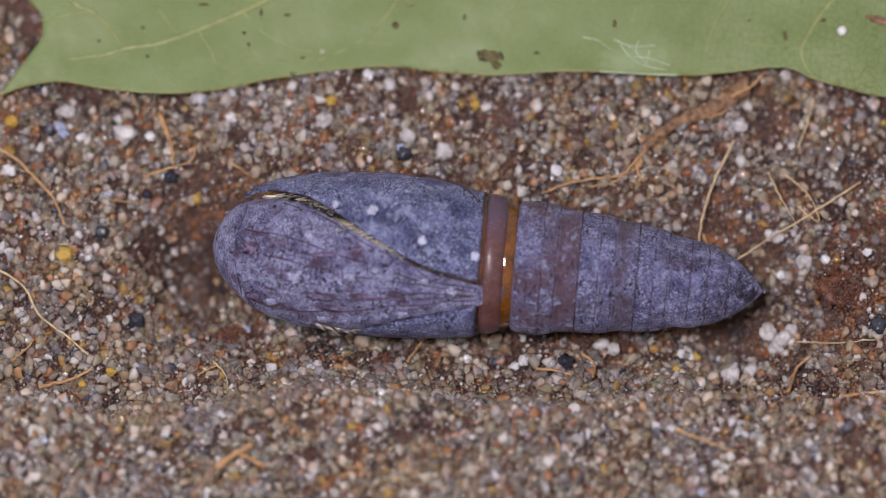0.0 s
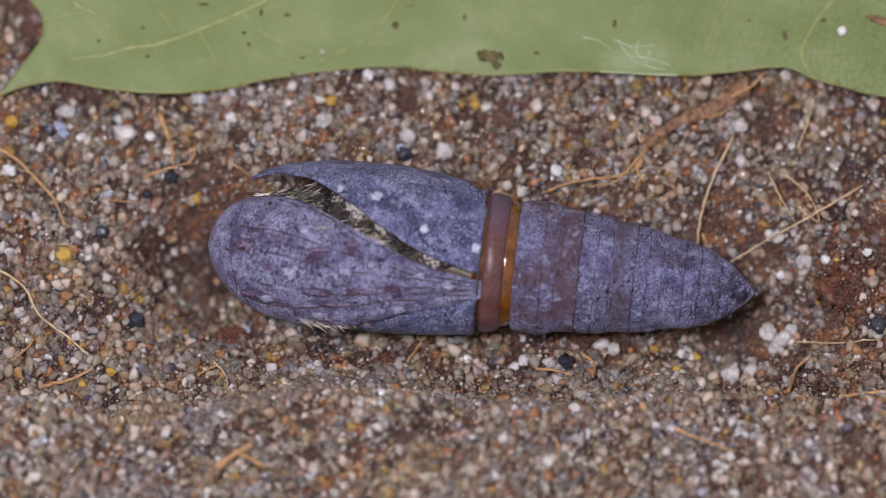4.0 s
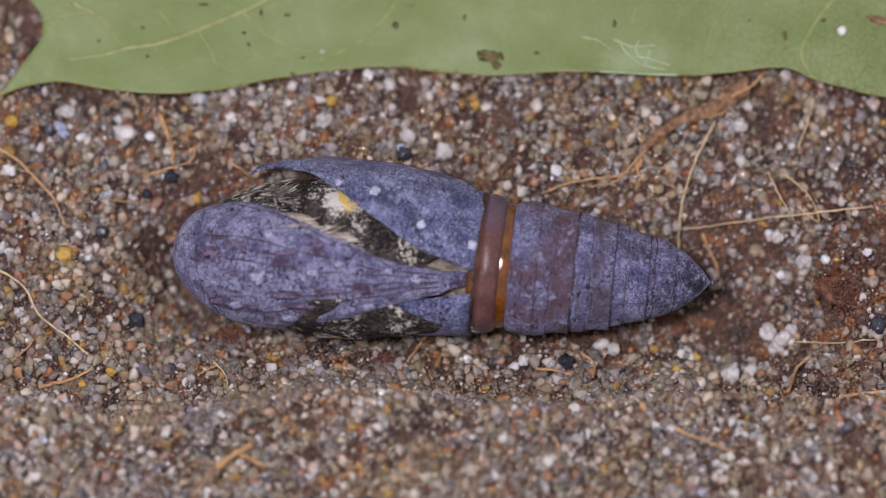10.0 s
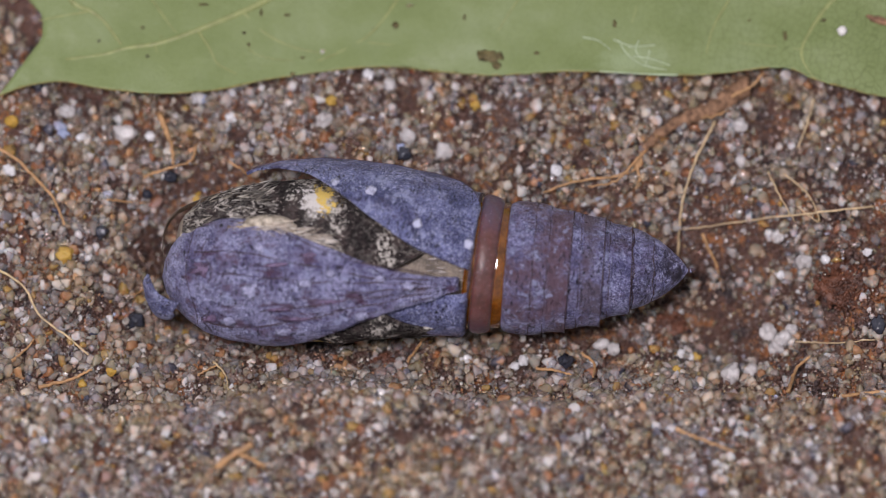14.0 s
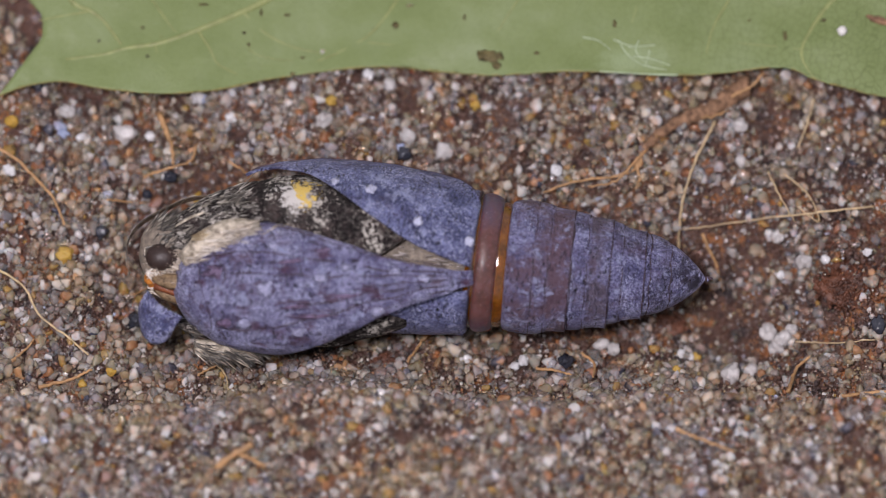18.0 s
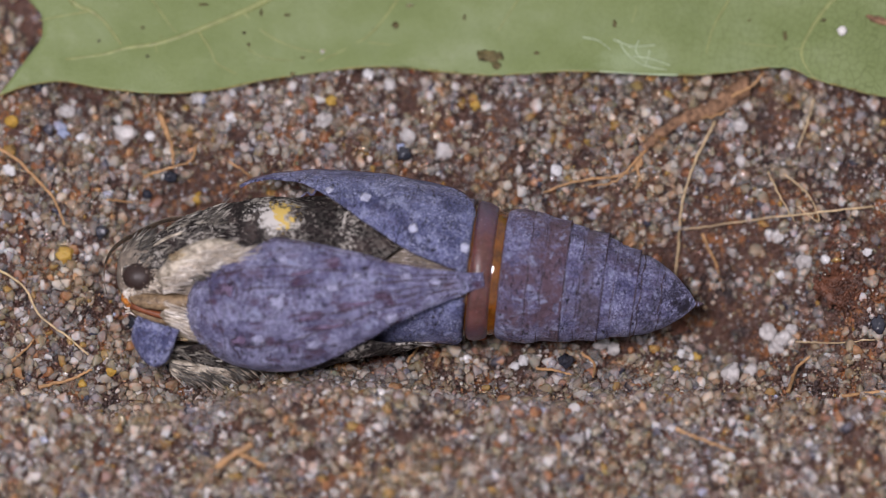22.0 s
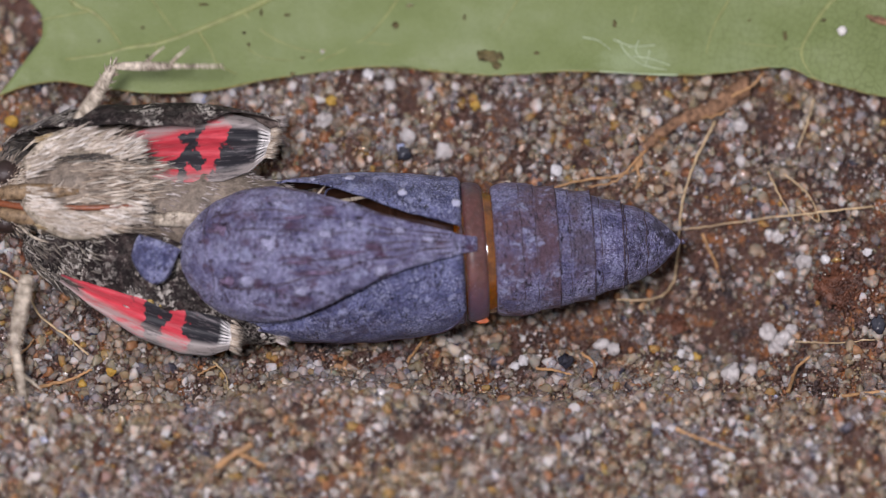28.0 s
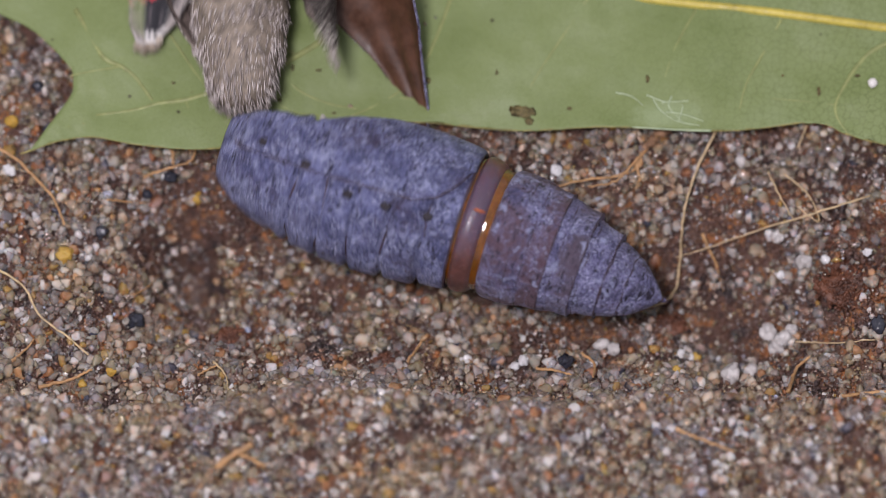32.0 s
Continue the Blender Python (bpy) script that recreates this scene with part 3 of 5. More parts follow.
    # grains that stand out one by one
    def lone(name, colour, clear, label, places):
        colour = tuple(0.90 * c for c in colour)
        mat = make_plain(name, colour, 0.13, 7, 0.10, 1.0, 0.7, trans=clear)
        for k, (px, py, r) in enumerate(places):
            w = at(px, py, 0) / U
            for _ in range(3):
                w = at(px, py, float(ground_height(w.x, w.y)) + r) / U
            ob = part("sand_grain", *blob_data((r * 0.92, r * 0.82, r * 0.8), k * 3 + len(name), 0.5, 3, scale=1.5), mat)
            ob.location = w * U
            ob.rotation_euler = (0, 0, k * 1.3)
            tagged(ob, label, "grain", "single grains")
    lone("clear_white_quartz", (0.90, 0.89, 0.90), 0.25, "bright white quartz grain on the sand", [(825, 635, 11), (927, 637, 11), (912, 648, 9), (1382, 486, 11), (1461, 460, 9), (1536, 446, 9), (1471, 506, 9), (16, 302, 13), (142, 243, 9), (265, 241, 10),
                                                                                              (410, 208, 12), (653, 132, 12), (984, 303, 12), (1205, 625, 9), (1222, 632, 7), (1050, 645, 8)])
    lone("milky_quartz", (0.86, 0.82, 0.80), 0.45, "milky translucent quartz grain on the sand", [(222, 236, 20), (786, 268, 19), (118, 196, 15), (572, 212, 16), (1310, 222, 15), (1424, 462, 15), (1312, 285, 11), (84, 25, 14), (350, 172, 14), (690, 150, 14),
                                                                                       (1066, 610, 14), (1086, 618, 13), (720, 240, 17), (1376, 420, 14), (1360, 590, 18), (1388, 600, 18), (1374, 614, 15), (1402, 586, 13), (1294, 662, 19), (1330, 655, 13)])
    lone("yellow_quartz", (0.86, 0.56, 0.12), 0.5, "golden yellow quartz grain on the sand", [(115, 450, 16), (586, 178, 11), (1232, 632, 9), (1196, 655, 9), (145, 680, 8), (196, 658, 9), (842, 186, 10), (20, 215, 12), (348, 352, 11)])
    lone("blue_quartz", (0.52, 0.60, 0.86), 0.4, "pale blue quartz grain on the sand", [(112, 236, 11), (710, 262, 9), (356, 174, 11)])
    lone("dark_mineral", (0.03, 0.032, 0.045), 0.0, "black mineral grain on the sand", [(178, 410, 14), (716, 272, 15), (300, 312, 13), (1000, 640, 15), (260, 344, 10), (240, 566, 16), (1556, 575, 16), (66, 152, 11)])


# ---- leaf ----
LEAF_O = at(0, 165, 60)
EDGE_X = [-60, 0, 50, 110, 180, 260, 330, 400, 470, 540, 620, 700, 800, 870, 950, 1020, 1200, 1280, 1360, 1400, 1440, 1500, 1568, 1760]
EDGE_Y = [186, 167, 150, 143, 155, 163, 163, 155, 140, 130, 120, 118, 128, 132, 128, 125, 132, 128, 118, 120, 138, 155, 170, 190]
SIDE_Y = [-620, -420, -250, -150, -95, -50, 0, 45, 85, 125, 165]
SIDE_X = [-700, -560, -330, -160, -70, 0, 42, 76, 74, 40, -2]


def leaf_lift(x, y):
    return 47 + 12 * math.sin(x * 0.006 + 0.8) + 7 * math.sin(x * 0.017 + y * 0.02) + 0.05 * (165 - y) + (18 if x > 1350 else 0) * min(1, (x - 1350) / 150) + 4 * noise.noise(Vector((x * 0.02, y * 0.02, 0)))


def leaf_point(x, y, lift=0.0):
    return (at(x, y, leaf_lift(x, y) + lift) - LEAF_O) / U


def build_leaf():
    leaf = new("fallen_leaf")
    leaf.location = LEAF_O
    tagged(leaf, "pale green oak leaf lying underside up on the sand", "leaf")
    es = smooth([(x, y, 0) for x, y in zip(EDGE_X, EDGE_Y)], 400)
    ex, ey = [p.x for p in es], [p.y for p in es]

    def fn(a, b):
        b = b ** 1.5
        ys = 165 - 785 * b
        left = table(ys, SIDE_Y, SIDE_X)
        x = left + (1760 - left) * a
        nick = 3.0 * noise.noise(Vector((x * 0.05, 3.3, 0))) + ((6 * noise.noise(Vector((x * 0.12, 9.1, 0))) + 5 * noise.noise(Vector((x * 0.29, 4.1, 0)))) if x > 1430 else 0)
        y = (table(x, ex, ey) + nick * (1 - b)) * (1 - b) + (-620) * b
        return leaf_point(x, y)
    v, f, s, uv = sheet_data(fn, 150, 44, 4.5)
    part("blade", v, f, [LEAF, LEAF], leaf, slots=s)

    rim = [Vector(leaf_point(p.x, p.y + 1.0, -2.0)) for p in es if -20 < p.x < 1720]
    part("edge", *tube_data(rim, [1.7 + 0.7 * noise.noise(Vector((i * 0.13, 0, 0))) for i in range(len(rim))], 5), LEAF_EDGE, leaf, "thin brownish leaf edge")

    def vein(points, r0, r1, mat, name="vein"):
        c = smooth([tuple(leaf_point(x, y, -0.30 * r0)) for x, y in points], 26)
        part(name, *tube_data(c, [r0 + (r1 - r0) * i / 25 for i in range(26)], 6), mat, leaf)
    vein([(1760, -12), (1520, -46), (1300, -76), (1090, -98), (700, -150), (200, -230), (-300, -300)], 9, 7, LEAF_RIB, "midrib")
    vein([(620, -165), (540, -50), (470, 2), (350, 54), (280, 78), (230, 85), (180, 98), (115, 106)], 8.0, 3.2, LEAF_VEIN)
    vein([(80, -80), (125, 0), (160, 20), (185, 40), (215, 80)], 5.5, 3.0, LEAF_VEIN)
    vein([(230, -60), (290, 30), (312, 58)], 2.4, 1.4, LEAF_VEIN)
    vein([(275, 82), (285, 120)], 1.6, 0.8, LEAF_VEIN)
    vein([(470, 2), (440, -20), (420, -60)], 3.5, 2.0, LEAF_VEIN)
    vein([(350, 54), (372, 88), (384, 112), (420, 132)], 3.0, 1.4, LEAF_VEIN)
    vein([(430, 22), (470, 60), (520, 84), (580, 96)], 3.0, 1.2, LEAF_VEIN)
    vein([(160, 20), (100, 30), (70, 36)], 2.4, 1.2, LEAF_VEIN)
    vein([(760, -150), (720, -40), (690, 20), (640, 72), (560, 110)], 4.0, 1.6, LEAF_VEIN)
    vein([(1330, -74), (1290, 0), (1262, 50), (1250, 96)], 3.4, 1.4, LEAF_VEIN)
    vein([(990, -110), (930, -20), (900, 25), (880, 58)], 3.0, 1.2, LEAF_VEIN)
    vein([(1180, -90), (1140, -20), (1118, 40)], 2.4, 1.0, LEAF_VEIN)
    vein([(1560, -40), (1490, -10), (1458, 20), (1435, 55), (1420, 85), (1422, 110), (1440, 138)], 5.5, 2.4, LEAF_VEIN)
    vein([(1420, 88), (1370, 82), (1305, 76)], 1.6, 0.8, LEAF_VEIN)
    vein([(440, 88), (470, 102), (520, 108)], 1.2, 0.7, LEAF_VEIN)
    vein([(650, 75), (690, 79), (760, 78)], 1.4, 0.7, LEAF_VEIN)
    for pts in ([(1032, 66), (1058, 72), (1080, 88)], [(1098, 78), (1112, 98), (1140, 116), (1180, 124)], [(1150, 90), (1146, 105), (1142, 116)], [(1112, 84), (1150, 88)], [(1086, 70), (1120, 82), (1160, 80)], [(1120, 100), (1150, 104), (1186, 116)], [(1130, 72), (1126, 92), (1150, 118)]):
        vein(pts, 1.8, 1.2, LEAF_SCAR, "scratch")
    vein([(1060, 126.5), (1110, 129.5), (1160, 132), (1200, 133)], 1.4, 2.6, LEAF_SCAR, "pale_edge")
    for k, (x, y, a, b) in enumerate([(868, 98, 22, 12), (880, 116, 9, 9), (700, 45, 8, 8), (440, 79, 4, 4), (950, 94, 5, 4), (1390, 64, 4, 12), (518, 131, 5, 5), (252, 49, 4, 3),
                                      (360, 8, 10, 3), (508, 27, 7, 3), (462, 22, 3, 8), (822, 31, 3, 6), (1088, 42, 4, 9), (535, 102, 4, 3), (432, 58, 4, 3), (1458, 36, 6, 4), (1326, 36, 3, 3)]):
        p = leaf_point(x, y, 0.6)
        part("blemish", *blob_data((a * (1 if a > 15 else 0.75), b * (1 if a > 15 else 0.75), 1.2), k + 40, 0.7, 3, tuple(p), 2.8), BLEMISH, leaf)
    # things lying on the leaf travel with it
    grain = part("sand_grain", *blob_data((9, 9, 8), 3, 0.25, 2), WHITE_GRAIN)
    tagged(grain, "single white sand grain lying on the green leaf", "grain")
    chip = part("bark_chip", *blob_data((24, 6, 5), 8, 0.5, 3, scale=2.0), ROOT)
    tagged(chip, "small orange-brown bark chip lying on the leaf", "chip")
    return leaf, grain, chip


# ---- fibres, roots and clumps on the sand ----
def strand(name, points, r0, r1, mat, label, category="fibre", lift=19, n=22, wob=1.2, seed=0, group="", lumps=0.12):
    rng = random.Random(seed)
    pts = []
    for x, y in points:
        w = at(x, y, 10) / U
        h = float(ground_height(w.x, w.y)) + lift
        pts.append(tuple(at(x, y, h) / U))
    o = Vector(pts[0])
    c = [p + Vector((rng.uniform(-1, 1), rng.uniform(-1, 1), rng.uniform(-0.5, 1))) * wob - o for p in smooth(pts, n)]
    ob = part(name, *tube_data(c, [(r0 + (r1 - r0) * i / (n - 1)) * (1 + lumps * rng.uniform(-1, 1.2)) for i in range(n)], 6 if r0 < 12 else 12), mat)
    ob.location = o * U
    return tagged(ob, label, category, group)


def build_fibres():
    orange = "thin orange rootlet lying on the sand"
    straw = "thin straw-coloured plant fibre on the sand"
    count = itertools.count()

    def fibre(points, r0, r1, mat, label):
        strand("fibre", points, r0, r1, mat, label, seed=next(count), group="fibres on the sand")
    fibre([(-10, 258), (30, 284), (66, 320), (95, 352), (113, 398)], 3.4, 2.0, FIBRE, orange)
    fibre([(-10, 474), (40, 506), (72, 560), (118, 596), (156, 628)], 2.4, 1.8, STRAW, straw)
    fibre([(282, 202), (296, 238), (304, 262), (306, 292)], 5.5, 2.2, FIBRE, orange)
    fibre([(254, 313), (300, 298), (338, 284), (346, 256)], 2.8, 1.8, FIBRE, orange)
    fibre([(188, 353), (222, 357), (258, 360)], 2.0, 1.4, FIBRE, orange)
    fibre([(404, 286), (424, 298), (446, 314)], 2.6, 1.4, FIBRE, orange)
    fibre([(1440, 176), (1428, 222), (1412, 262)], 2.2, 1.4, STRAW, straw)
    fibre([(1360, 304), (1382, 350), (1406, 392)], 1.8, 1.2, STRAW, straw)
    fibre([(1388, 308), (1432, 346), (1448, 392), (1410, 364)], 1.5, 1.1, STRAW, straw)
    fibre([(1408, 604), (1470, 607), (1548, 601)], 1.5, 1.1, STRAW, straw)
    fibre([(1490, 702), (1530, 696), (1580, 692)], 3.6, 3.0, FIBRE, orange)
    fibre([(68, 686), (125, 672), (162, 654)], 3.8, 2.2, FIBRE, orange)
    fibre([(378, 640), (398, 662), (404, 690)], 2.2, 1.0, STRAW, straw)
    fibre([(350, 664), (384, 646)], 2.4, 1.4, FIBRE, orange)
    fibre([(60, 772), (66, 730), (84, 694)], 3.4, 2.0, FIBRE, orange)
    fibre([(446, 786), (388, 822), (340, 880)], 6.0, 3.0, FIBRE, orange)
    fibre([(470, 826), (420, 806), (380, 838)], 4.0, 3.0, FIBRE, orange)
    fibre([(918, 728), (950, 752), (986, 784), (988, 830)], 3.2, 2.2, FIBRE, orange)
    fibre([(1396, 694), (1408, 656), (1432, 632)], 3.6, 2.4, FIBRE, orange)
    fibre([(20, 640), (46, 618), (60, 600)], 3.0, 1.6, FIBRE, orange)
    fibre([(1242, 414), (1268, 470), (1290, 540), (1312, 552)], 3.4, 2.0, FIBRE, orange)
    fibre([(236, 522), (262, 508), (280, 488)], 2.0, 1.2, FIBRE, orange)
    fibre([(720, 640), (738, 618), (746, 604)], 3.0, 1.6, FIBRE, orange)
    fibre([(948, 652), (985, 656), (1010, 664)], 3.0, 1.8, FIBRE, orange)
    fibre([(1180, 752), (1230, 774), (1300, 800)], 4.0, 2.2, FIBRE, orange)
    fibre([(1030, 626), (1052, 644), (1050, 668)], 3.0, 1.8, FIBRE, orange)
    # the thicker root with its side roots
    root = strand("root", [(1325, 152), (1292, 172), (1262, 192), (1228, 206), (1196, 218), (1164, 240), (1140, 262)], 19, 6, ROOT,
                  "rough brown root with thin orange side roots", "root", lift=11, n=34, wob=3.0, seed=91, lumps=0.13)
    o = root.location / U

    def side(pts, a, b, k):
        rng = random.Random(k)
        c = []
        for p in smooth([tuple(at(x, y, h) / U) for x, y, h in pts], 20):
            c.append(p - o + Vector((rng.uniform(-1, 1), rng.uniform(-1, 1), rng.uniform(-1, 1))) * 1.6)
        part("side_root", *tube_data(c, [a + (b - a) * i / 19 for i in range(20)], 6), FIBRE, root, "thin orange side root")
    side([(1150, 252, 22), (1136, 278, 22), (1124, 300, 20), (1076, 314, 18), (1010, 324, 20), (962, 342, 14)], 4.5, 2.0, 1)
    side([(1140, 262, 22), (1128, 290, 24), (1132, 318, 18), (1126, 336, 12)], 4.5, 2.0, 2)
    side([(1164, 240, 24), (1120, 292, 26), (1086, 322, 20), (1040, 332, 14)], 3.5, 1.6, 3)
    side([(1296, 170, 30), (1330, 152, 40), (1352, 128, 46)], 3.5, 2.0, 4)
    side([(1228, 206, 30), (1262, 206, 26), (1290, 196, 24)], 3.0, 1.6, 5)
    for k, (x, y, a, b, c) in enumerate([(1512, 505, 74, 50, 20), (1488, 416, 36, 28, 16), (1182, 302, 34, 24, 20), (1184, 574, 34, 22, 18), (1074, 852, 52, 34, 22), (22, 424, 30, 22, 16),
                                         (412, 600, 34, 24, 16), (1340, 745, 30, 24, 18), (322, 350, 46, 26, 16), (1558, 400, 30, 34, 20), (156, 800, 40, 24, 18), (680, 640, 24, 16, 12)]):
        w = at(x, y, 0) / U
        h = float(ground_height(w.x, w.y))
        rng = random.Random(k + 60)
        c = c * 0.5
        bits = [blob_data((a * 0.8, b * 0.8, c * 0.45), k + 60, 0.5, 3)]
        for _ in range(int(a * b * 0.16)):
            t, s = rng.uniform(0, 2 * math.pi), math.sqrt(rng.random())
            r = rng.uniform(1.2, 4.2)
            bits.append(blob_data((r * rng.uniform(0.7, 1.4), r, r), rng.randint(1, 90), 0.8, 1, (a * s * math.cos(t), b * s * math.sin(t), c * 0.62 * math.sqrt(1 - s * s) + rng.uniform(-4, 2)), 2.0))
        ob = part("soil_clump", *joined(bits), CLUMP)
        ob.location = at(x, y, h - 6)
        tagged(ob, "crumbly rust-red clump of soil among the grains", "soil clump", "clumps in the sand")
    # two loose fibres that the tail pushes about
    stalk = strand("loose_fibre", [(1265, 214), (1225, 300), (1206, 370), (1200, 440), (1191, 500), (1160, 528), (1092, 531)], 2.7, 1.6, STRAW,
                   "pale straw fibre touching the tail of the pupa", "fibre", lift=26, n=34, wob=1.0, seed=77)
    straw2 = strand("loose_fibre", [(1545, 365), (1450, 376), (1330, 390), (1250, 401), (1188, 409)], 2.4, 1.0, STRAW,
                    "long straw fibre leaning on the sand by the tail", "fibre", lift=22, n=30, wob=1.2, seed=78)
    return stalk, straw2


# ---- the pupal case ----
RX = [-500, -494, -480, -460, -430, -390, -330, -260, -190, -100, -30, -20, 0, 30, 90]
RY = [1, 28, 54, 76, 98, 115, 130, 138, 141, 136, 127, 117, 110, 104, 98]
WX = [-500, -470, -440, -400, -332, -270, -217, -160, -117, -50, -8, 40, 90]
WY = [118, 108, 97, 88, 72, 54, 40, 28, 21, 14, 10, 8, 7]


def case_radius(x):
    return table(x, RX, RY)


def half_width(x):
    return table(x, WX, WY)


def skin_point(x, deg, extra=0.0):
    r = case_radius(x) + extra
    return (x, r * math.sin(radians(deg)), r * math.cos(radians(deg)))


def revolve_data(xs, rs, sides=56, rough=0.0, seed=0):
    verts, faces = [], []
    for i, (x, r) in enumerate(zip(xs, rs)):
        for k in range(sides):
            t = 2 * math.pi * k / sides
            k2 = 1 + rough * noise.noise(Vector((x * 0.03 + seed, math.cos(t) * 2.2, math.sin(t) * 2.2)))
            verts.append((x, r * k2 * math.sin(t), r * k2 * math.cos(t)))
    for i in range(len(xs) - 1):
        for k in range(sides):
            a, b = i * sides + k, i * sides + (k + 1) % sides
            faces.append((a, a + sides, b + sides, b))
    faces.append(tuple(range(sides)))
    faces.append(tuple(range((len(xs) - 1) * sides, len(xs) * sides))[::-1])
    return verts, faces


def build_case():
    case = new("pupal_case")
    tagged(case, "blue-grey waxy moth pupa splitting open on the sand", "pupa")
    moving = {}

    def wing(sign):
        def fn(a, b):
            x = -446 + 420 * a
            lo = half_width(x) - 3.4 if sign > 0 else half_width(x) * 0.93
            hi = table(x, [-446, -430, -300, -110, -70, -44, -26], [100, 106, 108, 106, 98, 84, 64])
            d = lo + (hi - lo) * b
            p = skin_point(x, d, (2.5 if sign > 0 else 2.5 - 8 * max(0, 1 - b * 9)) + 1.2 * noise.noise(Vector((x * 0.03, d * 0.05, sign))) + (2.0 if b > 0.97 else 0))
            return (p[0], p[1] * sign, p[2])
        v, f, s, uv = sheet_data(fn, 64, 34, 4.0, sign < 0)
        plate = part("wing_case", v, f, [BLOOM, LINING], case, "matt blue-grey wing case with dark pits", slots=s)
        pts = [Vector(fn(0.02 + 0.97 * i / 39, 0.985)) for i in range(40)]
        part("edge_seam", *tube_data(pts, [1.5 + 0.6 * math.sin(i * 1.1) for i in range(40)], 5), CRACK_AND_SHADE, plate, "dark seam at the wing case's edge")
        return plate
    moving["wing_a"] = wing(1)
    moving["wing_b"] = wing(-1)
    for k, (x, d, r) in enumerate([(-218, 56, 9), (-127, 36, 7.5), (-34, 28, 8), (-282, 60, 7)]):
        v, f = blob_data((r, r * 1.15, 1.5), k + 5, 0.6, 3, scale=2.5)
        spin = Matrix.Rotation(radians(-d), 4, "X")
        o = Vector(skin_point(x, d, 3.2))
        part("wax_spot", [tuple(spin @ Vector(q) + o) for q in v], f, WAX_SPOT, moving["wing_a"], "white wax fleck")
    moving["wing_a"].rotation_mode = "QUATERNION"

    def back(a, b):
        x = -470 + 442 * a
        lo = table(x, [-470, -400, -300, -180], [188, 172, 118, 60])
        d = lo + (300 - lo) * b
        groove = sum(math.exp(-((x - g) / 5.5) ** 2) for g in (-318, -262, -204, -142, -78)) * 12
        groove *= 1 if x > -340 else 0
        lobe = 5 * math.exp(-((x + 352) / 14) ** 2)
        return skin_point(x, d, -2.5 + 5 * math.sin(math.pi * a) * math.sin(math.pi * b) - groove - lobe + 1.5 * noise.noise(Vector((x * 0.04, d * 0.03, 7))))
    v, f, s, uv = sheet_data(back, 150, 44, 4.0)
    part("back_shell", v, f, [BLOOM, LINING], case, "ribbed blue-grey back of the pupal shell", slots=s)

    # Dark tubes along the ribs paint in the shade of their grooves.
    for k, g in enumerate((-318, -288, -262, -232, -204, -172, -142, -110, -78)):
        lo = table(g, [-470, -400, -300, -180], [188, 172, 118, 60]) + 6
        deep = 11 if k % 2 == 0 else 1.5
        pts = [Vector(skin_point(g + 5 * math.sin(i * 0.4 + k), lo + (292 - lo) * i / 25, -2.5 + 5 * math.sin(math.pi * (g + 470) / 442) * math.sin(math.pi * i / 25) - deep)) for i in range(26)]
        part("rib_shade", *tube_data(pts, [(1.9 if k % 2 == 0 else 1.0) + 0.6 * math.sin(i * 1.3) for i in range(26)], 5), CRACK_AND_SHADE, case, "dark crease between two ribs")
    for k, (x, d) in enumerate([(-222, -115), (-152, -115), (-78, -113), (-392, -96), (-306, -104)]):
        v, f = blob_data((9, 7, 2.0), k + 12, 0.6, 3, scale=2.0)
        spin = Matrix.Rotation(radians(-d), 4, "X")
        o = Vector(skin_point(x, d, 1.0 if d < -110 else 3.2))
        part("breathing_hole", [tuple(spin @ Vector(q) + o) for q in v], f, PIT, case, "dark breathing hole on the shell's flank")
    # the flap over legs and feelers, with its seams; its origin is the nose
    def flap_fn(a, b):
        x = -500 + 515 * (a ** 1.15)
        w = half_width(x)
        low = w * table(x, [-400, -300, -220, -60], [1.0, 0.99, 0.95, 0.88])
        up = w * table(x, [-480, -420, -260, -180], [1.0, 0.92, 0.94, 1.0])
        d = -low - 1 + (low + up - 3.5) * b
        ridge = 2.0 * math.cos(radians(d / max(w, 1) * 540)) * min(1, (x + 500) / 160) * min(1, max(0, -20 - x) / 60) + 2.2 * noise.noise(Vector((x * 0.022, d * 0.04, 2)))
        p = skin_point(x, d, ridge)
        return (p[0] + 500, p[1], p[2])
    v, f, s, uv = sheet_data(flap_fn, 90, 44, 5.0)
    flap = part("front_flap", v, f, [BLOOM_FLAP, LINING], case, "purplish-grey flap with fine lengthwise seams", slots=s)
    for k, share in enumerate((-0.82, -0.5, -0.24, 0.0, 0.2, 0.44, 0.8)):
        pts = []
        x0 = (-360, -420, -330, -180, -400, -440, -380)[k]
        for i in range(30):
            x = x0 + (-32 - x0) * i / 29
            d = half_width(x) * (share if share > 0 else share * 0.82) + 2.0 * noise.noise(Vector((x * 0.02, k * 3.1, 0)))
            rid = 2.0 * math.cos(radians(share * 540)) * min(1, (x + 500) / 160)
            p = skin_point(x, d, rid + 0.2)
            pts.append(Vector((p[0] + 500, p[1], p[2])))
        part("seam", *tube_data(pts, [1.1 + 0.4 * math.sin(i) for i in range(30)], 5), CRACK_AND_SHADE, flap)
    for x, a, b in ((-448, -70, 75), (-418, 10, 60), (-425, -60, -20)):
        pts = [Vector(skin_point(x + 8 * math.sin(i * 0.5), a + (b - a) * i / 15, 0.4)) + Vector((500, 0, 0)) for i in range(16)]
        part("seam", *tube_data(pts, [0.8] * 16, 5), CRACK_AND_SHADE, flap)
